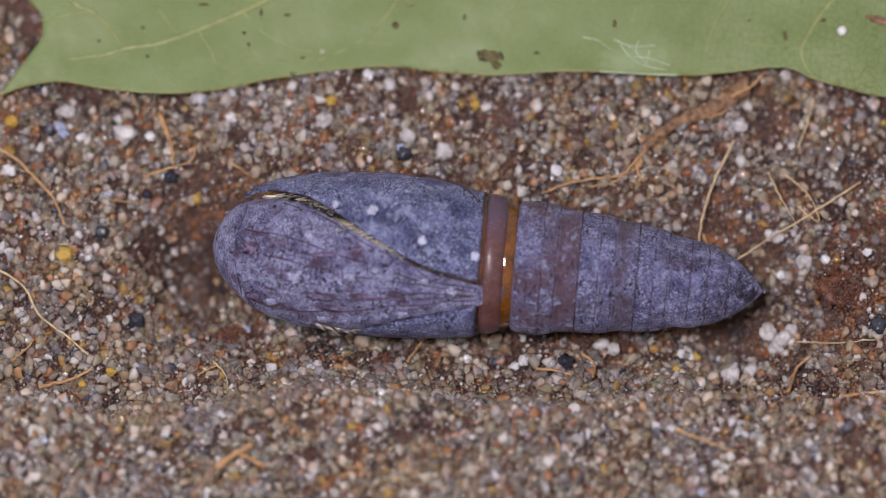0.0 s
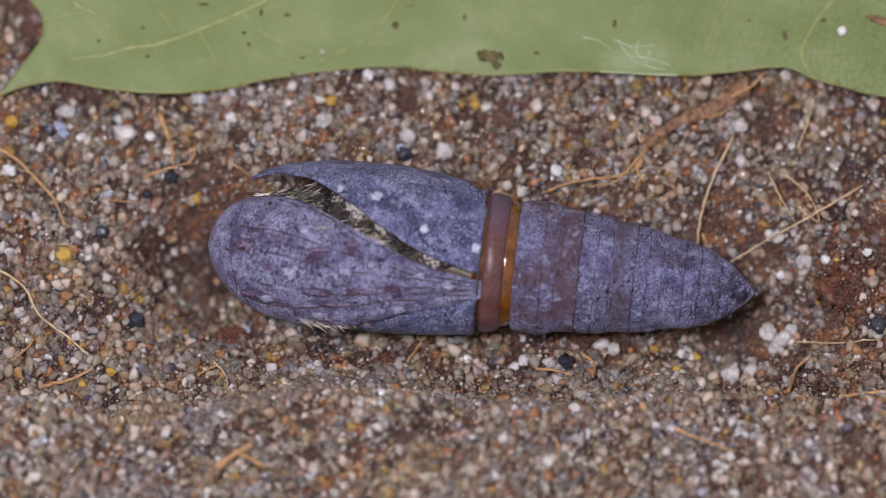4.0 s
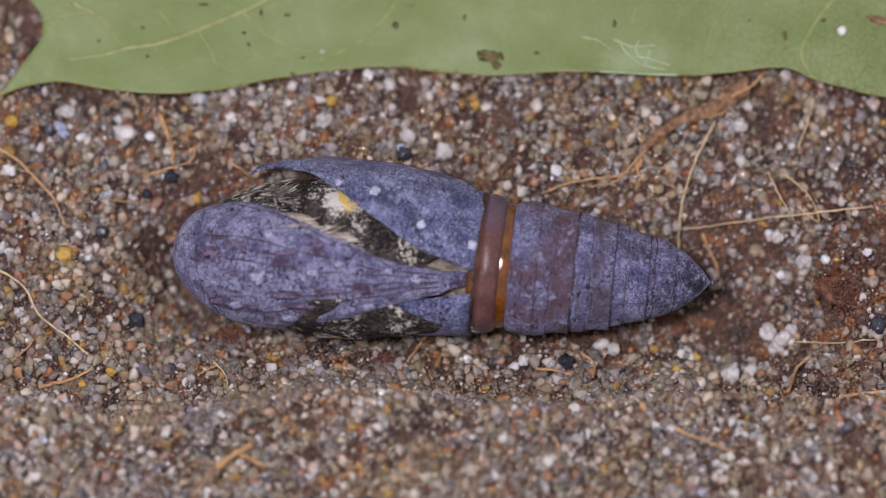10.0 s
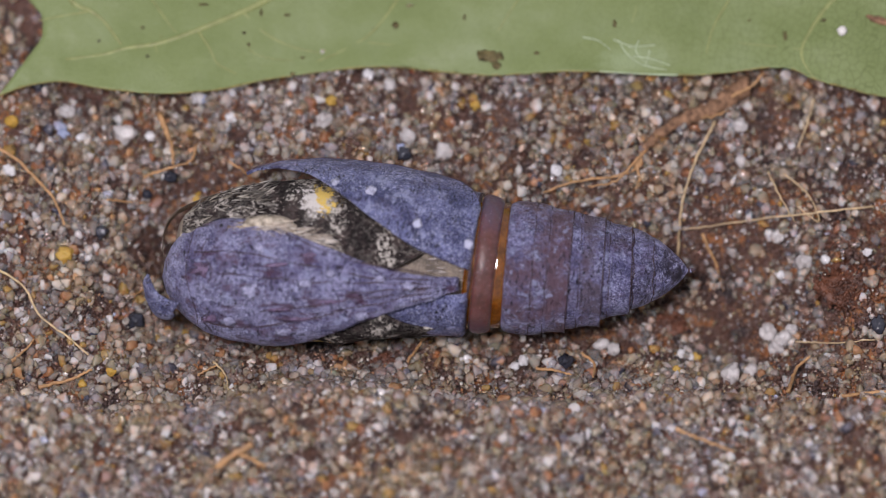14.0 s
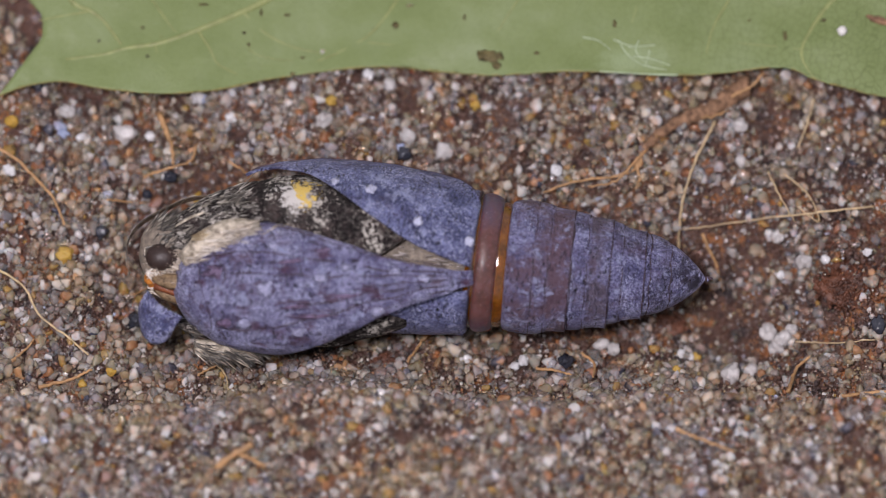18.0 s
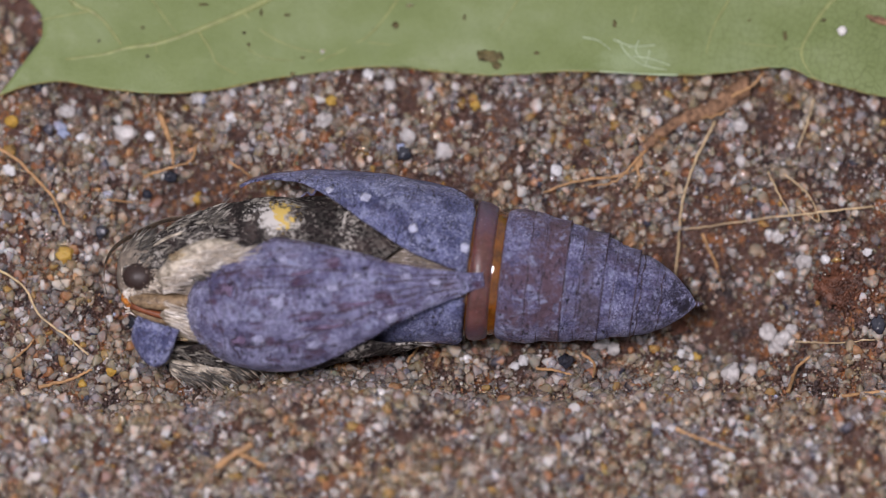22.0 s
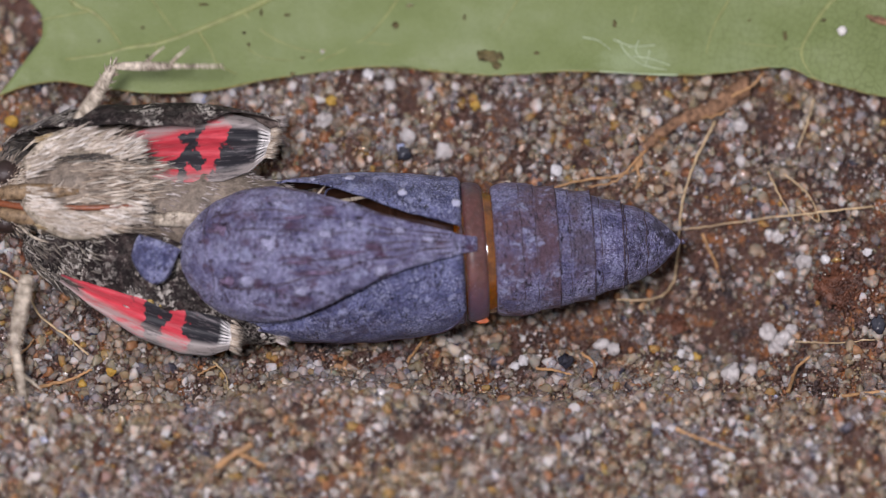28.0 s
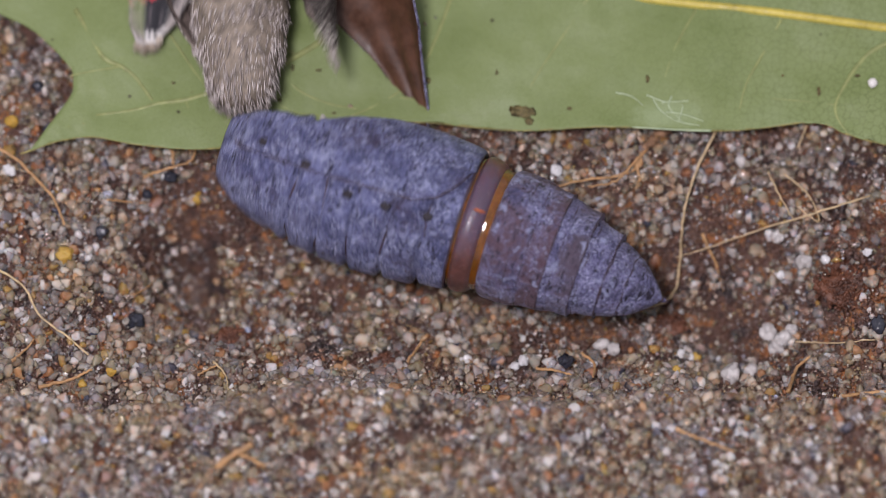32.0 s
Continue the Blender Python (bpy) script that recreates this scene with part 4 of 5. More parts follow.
    for k, (x, d, a, b) in enumerate([(-336, 3, 24, 13), (-156, -20, 11, 10), (-325, 36, 9, 9), (-73, 1, 13, 8), (-250, 8, 13, 7), (-290, -34, 15, 9), (-205, 14, 8, 6), (-385, -28, 12, 9), (-120, 9, 8, 5)]):
        v, f = blob_data((a, b, 1.3), k + 25, 0.75, 3, scale=3.2)
        spin = Matrix.Rotation(radians(-d), 4, "X")
        o = Vector(skin_point(x, d, 1.2)) + Vector((500, 0, 0))
        part("wax_spot", [tuple(spin @ Vector(q) + o) for q in v], f, WAX_FLAP, flap, "pale wax bloom fleck")
    for k, (x, d, a, b) in enumerate([(-424, 23, 17, 10), (-415, -30, 14, 9), (-296, -12, 20, 3.5), (-262, -20, 24, 4), (-300, 22, 20, 3.5), (-205, -6, 22, 3), (-235, 28, 18, 3.5)]):
        v, f = blob_data((a, b, 1.2), k + 45, 0.9, 3, scale=3.4)
        spin = Matrix.Rotation(radians(-d), 4, "X")
        o = Vector(skin_point(x, d, 1.0)) + Vector((500, 0, 0))
        part("dark_mark", [tuple(spin @ Vector(q) + o) for q in v], f, BARE_SKIN, flap, "dark reddish mark where the bloom is worn off")
    moving["flap"] = flap

    # small face plate that comes away with the head
    def plate_fn(a, b):
        return (-39 + 78 * a, b * 34 - (1 - b) * (20 + 34 * a) * math.sqrt(max(0.0, 1 - 0.96 * (2 * a - 1) ** 2)), 14 * math.sin(math.pi * a) + 8 * math.sin(math.pi * b))
    v, f, s, uv = sheet_data(plate_fn, 16, 14, 4)
    moving["plate"] = part("face_plate", v, f, [BLOOM, LINING], case, "small blue-grey plate broken from the pupa's face", slots=s)

    # clear lining drawn off the head, in the moth's space
    def lining_fn(a, b):
        t = radians(-14 + 130 * a)
        up, out = (104 + 5 * math.sin(a * 9)) * math.sin(t), -14 + 20 * b + 8 * math.sin(a * 7)
        return (72 - 118 * math.cos(t), 0.69 * up + 0.72 * out, -0.72 * up + 0.69 * out)
    v, f, s, uv = sheet_data(lining_fn, 40, 6, 1.0)
    moving["lining"] = part("head_lining", v, f, [HYALINE, HYALINE], case, "clear brownish lining drawn off the moth's head", slots=s)

    ring_x = [-23, -20, -15, -7, 1, 9, 14, 17]
    part("waist_ring", *revolve_data(ring_x, [112, 119, 122.5, 123, 121.5, 118.5, 115, 107], 72, 0.012, 4), RING_SKIN, case, "glossy brown waist ring")
    seam = [Vector((-27, 122.5 * math.sin(2 * math.pi * i / 64), 122.5 * math.cos(2 * math.pi * i / 64))) for i in range(65)]
    part("membrane", *revolve_data([-38, -32, -27, -22, -17], [110, 115, 116.5, 115.5, 111]), AMBER, case, "amber glossy membrane")
    part("ring_seam", *tube_data(seam, [2.2 + 0.7 * math.sin(i * 1.7) for i in range(65)], 5), CRACK_AND_SHADE, case, "dark seam where the wing cases meet the ring")
    part("membrane", *revolve_data([6, 9, 13, 18, 23, 28, 33, 40], [106, 108, 109.5, 110, 109.5, 108, 106, 102]), AMBER, case, "amber glossy membrane")
    part("breathing_hole", *blob_data((11, 7, 2.5), 2, 0.4, 3, skin_point(2, -96, 11)), make_plain("orange_scar", (0.40, 0.10, 0.035), 0.4, 8, 0.3, 1.0), case, "small orange spot on the ring")

    segs = []
    shapes = [(33, 146, 116, 109.5), (132, 250, 104.5, 98), (232, 345, 93.5, 79)]
    for k, (x0, x1, r0, r1) in enumerate(shapes):
        xs = [x0, x0 + 1.0, x0 + 3.5, x0 + 8, x0 + 14]
        rs = [r0 * 0.86, r0 * 0.92, r0 * 0.962, r0 * 0.985, r0]
        for i in range(1, 41):
            s = i / 40
            x = x0 + 14 + (x1 - x0 - 18) * s
            bulge = 2.2 * math.sin(math.pi * min(1, s / 0.66)) if s < 0.66 else 0
            step = 2.6 if s > 0.66 else 0
            fold = 2.0 * math.exp(-((s - 0.62) / 0.018) ** 2) + 1.3 * math.exp(-((s - 0.36) / 0.015) ** 2) + 1.2 * math.exp(-((s - 0.82) / 0.012) ** 2)
            xs.append(x)
            rs.append(r0 + (r1 - r0) * s ** 1.3 + bulge - step - fold)
        xs += [x1 - 1, x1]
        rs += [r1 * 0.985, r1 * 0.94]
        seg = part("segment", *revolve_data(xs, rs, 72, 0.010, k * 9), make_bloom_material("banded_bloom", (0.160, 0.100, 0.135) if k == 0 else (0.140, 0.112, 0.160), 0.49 - 0.03 * k, banded=(x0, x1 - x0, 0.10 if k == 0 else 0.02), **LAVENDER) if k < 2 else BLOOM_TAIL,
                   case, "bloomed abdominal ring with a bare reddish hind band" if k < 2 else "blue-grey abdominal ring")
        # A dark rim tube stands in for the shadow line between rings.
        rim = [Vector((x1 - 0.5, (r1 * 0.985) * math.sin(2 * math.pi * i / 48), (r1 * 0.985) * math.cos(2 * math.pi * i / 48))) for i in range(49)]
        part("rim_shade", *tube_data(rim, [1.0 + 0.5 * math.sin(i * 1.3) for i in range(49)], 5), CRACK_AND_SHADE, seg, "dark crease at the ring's hind rim")
        # Thin dark tubes put shade into the ring's two folds.
        for s in (0.36, 0.62):
            x = x0 + 14 + (x1 - x0 - 18) * s
            r = table(x, xs, rs) + 0.5
            fold = [Vector((x + 1.2 * math.sin(i * 0.9), r * math.sin(2 * math.pi * i / 60), r * math.cos(2 * math.pi * i / 60))) for i in range(61)]
            part("fold", *tube_data(fold, [0.6 + 0.5 * math.sin(i * 0.9) for i in range(61)], 5), CRACK_AND_SHADE, seg, "fine dark fold round the ring")
        for j, d in enumerate((72, 100, -60, -84)):
            part("pit", *blob_data((5, 3.2, 1.8), j, 0.3, 2, (x0 + 30, r0 * math.sin(radians(d)), r0 * math.cos(radians(d)))), CRACK_AND_SHADE, seg)
        segs.append(seg)
    xs, rs = [328, 329.5, 334], [68, 74, 77.5]
    for i in range(1, 30):
        s = i / 29
        xs.append(334 + 140 * s)
        rs.append(76 * (1 - s ** 2.0) ** 0.86 + 2 - 2.2 * math.exp(-((i - 8) / 1.1) ** 2) - 1.6 * math.exp(-((i - 16) / 1.0) ** 2))
    xs += [478, 483]
    rs += [5, 2]
    tail = part("tail_cone", *revolve_data(xs, rs, 64, 0.035, 31), BLOOM_TIP, case, "rough blue-grey tail cone with a dark tip")
    # Dark tubes deepen the tail's folds with painted shade.
    for x in (376, 412):
        r = table(x, xs, rs) + 0.6
        fold = [Vector((x + 1.5 * math.sin(i * 0.9), r * math.sin(2 * math.pi * i / 48), r * math.cos(2 * math.pi * i / 48))) for i in range(49)]
        part("fold", *tube_data(fold, [1.0 + 0.5 * math.sin(i * 1.9) for i in range(49)], 5), CRACK_AND_SHADE, tail, "fine dark fold round the tail")
    part("tail_spike", *tube_data([Vector((474, 0, 0)), Vector((481, 1, 0)), Vector((487, 3, 2))], [6, 4, 1.2], 8), CRACK_AND_SHADE, tail, "dark brown spike")
    segs.append(tail)
    moving["segs"] = segs
    return case, moving


# ---- the moth ----
def build_moth():
    moth = new("moth")
    tagged(moth, "grey-brown furry moth with red-black hindwings creeping out of its pupa", "moth")
    rng = random.Random(11)
    mv = {}
    ts, tc = math.sin(radians(28)), math.cos(radians(28))

    def turned(data):
        """The head is cocked to one side."""
        return [(x, y * tc - z * ts, y * ts + z * tc) for x, y, z in data[0]], data[1]
    # thorax and head
    thorax = part("thorax", *blob_data((130, 104, 92), 4, 0.10, 4, (165, 0, -4)), BODY, moth)
    head = part("head", *turned(blob_data((48, 68, 60), 6, 0.08, 4, (24, 0, -6))), BODY, moth)

    def shell_roots(c, size, count, zlo=-1.0, zhi=1.0, xlo=-1, xhi=1):
        out = []
        while len(out) < count:
            d = Vector((rng.gauss(0, 1), rng.gauss(0, 1), rng.gauss(0, 1))).normalized()
            if not (zlo <= d.z <= zhi and xlo <= d.x <= xhi):
                continue
            p = Vector((c[0] + d.x * size[0], c[1] + d.y * size[1], c[2] + d.z * size[2]))
            out.append((p, d))
        return out
    part("face_fur", *turned(hairs_data(shell_roots((24, 0, -6), (46, 60, 58), 900, 0.35, 1.0), rng, 34, 1.9, (0.8, 0, 0), 0.45, 0.05)), FUR_CREAM, moth, "cream face hair")
    part("thorax_fur", *hairs_data(shell_roots((165, 0, -4), (128, 102, 90), 5200), rng, 62, 1.9, (1.0, 0, 0.05), 0.2, 0.05, 0.14), FUR_CREAM, moth, "silky cream fur")
    part("head_fur", *turned(hairs_data(shell_roots((24, 0, -6), (46, 66, 58), 2400, -1, 0.5), rng, 30, 1.7, (0.8, 0, 0), 0.4, 0.05, 0.3)), FUR_DARK, moth, "dark mottled fur")
    for s in (1, -1):
        part("eye", *turned(blob_data((29, 23, 26), 2, 0.03, 4, (17, 43 * s, 29))), EYE_SKIN, moth, "dark brown rounded compound eye")
        c = smooth([(0, 14 * s, 52), (30, 20 * s, 68), (90, 25 * s, 78), (150, 27 * s, 80)], 14)
        palp = part("palp", *turned(tube_data(c, [8 + 7 * math.sin(math.pi * i / 13) for i in range(14)], 8)), PALP_SCALE, moth, "brown mouth feeler edged with cream hair")
        roots = [(p + Vector((0, 6 * s, 4)), Vector((0, 0.5 * s, 0.8))) for p in c for _ in range(9)]
        part("palp_fur", *turned(hairs_data(roots, rng, 24, 1.3, (0.9, 0, 0), 0.3)), FUR_CREAM, palp)
        c = smooth([(28, 50 * s, 10), (80, 92 * s, 34), (180, 104 * s, 26), (300, 104 * s, 10), (430, 92 * s, 0)], 40)
        part("antenna", *tube_data(c, [3.0 - 1.8 * i / 39 for i in range(40)], 6), LEG_SCALE, moth, "thread-like brown feeler")
        # forelegs folded on the breast
        c = smooth([(58, 26 * s, 74), (104, 62 * s, 80), (160, 74 * s, 78), (236, 52 * s, 80)], 16)
        fl = part("foreleg", *tube_data(c, [17 + 10 * math.sin(math.pi * i / 15) for i in range(16)], 10), LEG_SCALE, moth, "folded foreleg with shaggy cream scales")
        roots = [(p + Vector((0, rng.uniform(-18, 18), rng.uniform(8, 22))), Vector((0, 0.4 * s, 0.9))) for p in c for _ in range(26)]
        part("leg_fur", *hairs_data(roots, rng, 44, 2.2, (1.0, 0.05 * s, 0), 0.2), FUR_PALE, fl, "pale shaggy leg hair")
        # Dark hairs stand in for the shaded gap between foreleg and palp.
        roots = [(Vector((rng.uniform(60, 250), (rng.uniform(34, 44) + 0.08 * k) * s, rng.uniform(76, 92))), Vector((0, 0.2 * s, 0.9))) for k in range(150)]
        part("gap_shade", *hairs_data(roots, rng, 40, 1.7, (1.2, 0.02 * s, 0), 0.12, 0, 0.08), FUR_DARK, fl, "dark hair streak between leg and mouth feeler")
        roots = [(Vector((rng.uniform(70, 200), (rng.uniform(66, 84)) * s, rng.uniform(80, 96))), Vector((0, 0.4 * s, 0.8))) for k in range(120)]
        part("gold_spot", *hairs_data(roots, rng, 34, 1.9, (1.1, 0.05 * s, 0), 0.15, 0, 0.1), FUR_GOLD, fl, "golden-brown blotched scales")
        # pale tuft at the wing root
        roots = [(Vector((rng.uniform(14, 54), (88 + rng.uniform(-8, 8)) * s, rng.uniform(-18, 24))), Vector((0, 0.8 * s, 0.2))) for _ in range(220)]
        mv["tuft_a" if s > 0 else "tuft_b"] = part("wing_tuft", *hairs_data(roots, rng, 52, 1.9, (1.3, 0.02 * s, 0.05), 0.24, 0, 0.1), FUR_PALE, moth, "long pale hair tuft")
    part("face", *turned(blob_data((19, 17, 13), 9, 0.5, 3, (2, 0, 46), 2.8)), FACE, moth, "bright orange face scales")
    roots = [(Vector((rng.uniform(-14, 10), rng.uniform(12, 30) * rng.choice((1, -1)), rng.uniform(44, 54))), Vector((-0.3, 0, 0.8))) for _ in range(120)]
    part("white_face_scales", *turned(hairs_data(roots, rng, 20, 2.0, (0.7, 0, 0), 0.4, 0, 0.3)), FUR_PALE, moth, "white scales beside the orange face")
    c = smooth([(0, 0, 60), (60, 0, 88), (140, 2, 100), (220, 4, 100), (262, 6, 94)], 24)
    part("tongue", *turned(tube_data(c, [6.5 - 2.2 * i / 23 for i in range(24)], 7)), TONGUE, moth, "red-brown tongue laid along the breast")

    # a shaggy middle leg that comes out under the flap
    c = smooth([(62, -128, 96), (110, -146, 84), (170, -146, 66), (236, -118, 60)], 18)
    mid = part("middle_leg", *tube_data(c, [11 + 8 * math.sin(math.pi * i / 17) for i in range(18)], 10), LEG_SCALE, moth, "folded middle leg with shaggy mottled scales")
    roots = [(p + Vector((0, rng.uniform(-14, 10), rng.uniform(-12, 14))), Vector((0, -0.8, 0.3))) for p in c for _ in range(46)]
    part("leg_fur", *hairs_data(roots, rng, 36, 1.8, (1.0, -0.2, 0), 0.3), FUR_DARK, mid, "mottled dark and cream leg hair")
    part("pale_fur", *hairs_data(roots[::3], rng, 40, 1.7, (1.0, -0.25, 0), 0.35), FUR_CREAM, mid)
    mv["middle"] = mid

    # abdomen, aimed on its own
    xs, rs = [], []
    for i in range(46):
        s = i / 45
        xs.append(-20 + 430 * s)
        rs.append((94 * math.sin(math.pi * (0.16 + 0.52 * s)) ** 0.8 * (1 - 0.45 * s ** 3) + 3 * math.sin(s * math.pi * 14)) * (0.3 if i in (0, 45) else 1))
    abdomen = part("abdomen", *revolve_data(xs, rs, 40, 0.03, 3), BODY, moth, "grey-brown furry ringed abdomen")
    roots = []
    for _ in range(4200):
        s = rng.random()
        t = rng.uniform(0, 2 * math.pi)
        r = table(-20 + 430 * s, xs, rs) - 2
        roots.append((Vector((-20 + 430 * s, r * math.sin(t), r * math.cos(t))), Vector((0, math.sin(t), math.cos(t)))))
    part("abdomen_fur", *hairs_data(roots, rng, 22, 1.3, (1.1, 0, 0), 0.25, 0.05, 0.2), FUR_GREY, abdomen, "short grey-brown fur")
    mv["abdomen"] = abdomen

    for s, key in ((1, "fore_a"), (-1, "fore_b")):
        def fore(a, b, s=s):
            x = -70 + 485 * a
            lo = table(a, [0, 0.10, 0.24, 0.38, 0.5, 0.70, 0.84, 0.94, 1], [46, 24, 16, 6, 2, 5, 24, 42, 62])
            hi = table(a, [0, 0.10, 0.24, 0.5, 0.70, 0.84, 0.94, 1], [84, 108, 116, 128, 126, 116, 102, 80])
            d = radians(lo + (hi - lo) * b)
            r = table(a, [0, 0.06, 0.16, 0.42, 0.58, 0.84, 1], [58, 82, 104, 126, 124, 113, 92]) + 3 * math.sin(a * 17 + b * 9) + 4 * noise.noise(Vector((a * 9, b * 6, s)))
            return (x, s * (r * math.sin(d) - 92), r * math.cos(d))
        v, f, sl, uv = sheet_data(fore, 60, 26, 4, s < 0)
        w = part("forewing", v, f, [WING, WING_UNDER], moth, "crumpled dark forewing mottled cream with a yellow-white patch", slots=sl, uv=uv)
        mv[key] = w
        roots = []
        for i in range(140):
            q = fore(0.985, i / 139)
            roots.append((Vector(q), Vector((1, 0, 0))))
        part("fringe", *hairs_data(roots, rng, 20, 1.3, (1.0, 0, 0), 0.2), FUR_GREY, w, "grey scaly wing fringe")
        roots = []
        for _ in range(520):
            a, b = 0.30 * rng.random() ** 1.3, rng.random()
            q = fore(a, b)
            roots.append((Vector(q), Vector((-0.3, s * 0.6, 0.5))))
        part("root_fur", *hairs_data(roots, rng, 30, 1.5, (0.9, 0, 0), 0.35, 0.1, 0.3), FUR_DARK, w, "dark mottled hair at the wing root")

    for s, key in ((1, "hind_a"), (-1, "hind_b")):
        def hind(a, b, s=s):
            wdt = table(a, [0, 0.2, 0.5, 0.75, 0.9, 1], [24, 70, 118, 122, 96, 46])
            x = 310 * a - 22 * (b - 0.5) ** 2 * (a ** 2) + 18 * a * b
            y = s * ((b - 0.5) * wdt + 10)
            z = 8 * math.sin(b * 14 + a * 3) + 10 * math.sin(a * 2.6) - 22 * (b - 0.5) ** 2
            return (x, y, z)
        v, f, sl, uv = sheet_data(hind, 44, 26, 3, s < 0)
        w = part("hindwing", v, f, [HINDWING, HINDWING], moth, "crimson and black hindwing with a white striped fringe", slots=sl, uv=uv)
        mv[key] = w
        roots = []
        for i in range(150):
            roots.append((Vector(hind(0.99, i / 149)), Vector((1, 0, 0))))
        part("fringe", *hairs_data(roots, rng, 22, 1.2, (1.0, 0, 0), 0.2), FUR_CREAM, w, "white hair fringe")

    # walking legs: femur with a keyed shin
    mv["legs"] = []
    for n, (femur, shin, spur) in enumerate([(172, 185, 2), (120, 190, 2), (150, 290, 4), (140, 250, 4)]):
        pts = [Vector((femur * i / 11, 0, 3 * math.sin(i * 0.6))) for i in range(12)]
        leg = part("leg", *tube_data(pts, [8 + 6.5 * math.sin(math.pi * min(1, (i + 2) / 13)) for i in range(12)], 10), LEG_SCALE, moth, "cream speckled scaly leg")
        roots = [(p + Vector((0, 8 * math.sin(k * 2.1), 8 * math.cos(k * 2.1))), Vector((0, math.sin(k * 2.1), math.cos(k * 2.1)))) for p in pts for k in range(16)]
        part("leg_fur", *hairs_data(roots, rng, 17, 1.2, (0.9, 0, 0), 0.25), FUR_CREAM, leg)
        pieces = []
        sh = [Vector((shin * 0.55 * i / 9, 0, 0)) for i in range(10)]
        pieces.append(tube_data(sh, [6 + 3 * math.sin(i * 0.35) for i in range(10)], 8))
        for k in range(5):
            x0 = shin * (0.55 + 0.09 * k)
            pieces.append(tube_data([Vector((x0, 0, 0)), Vector((x0 + shin * 0.045, 0, 0)), Vector((x0 + shin * 0.09, 0, 0))], [3.4, 5.2 - 0.5 * k, 4.0 - 0.3 * k], 7))
        for k in range(spur):
            x0 = shin * (0.3 if k % 2 else 0.54)
            y0 = 1 if k < 2 else -0.6
            pieces.append(tube_data([Vector((x0, 5, 0)), Vector((x0 + 16, 20 * y0, 5)), Vector((x0 + 34, 34 * y0, 8))], [4, 2.6, 0.8], 6))
        for y in (4, -4):
            pieces.append(tube_data([Vector((shin, 0, 0)), Vector((shin + 9, y, -3))], [2, 0.6], 5))
        tibia = part("shin", *joined(pieces), LEG_SCALE, leg, "spotted shin and foot with pale spurs")
        mv["legs"].append((leg, tibia, femur))
    return moth, mv


build_ground()
build_sand()
leaf, leaf_grain, leaf_chip = build_leaf()
stalk, straw2 = build_fibres()
case, case_parts = build_case()
moth, moth_parts = build_moth()


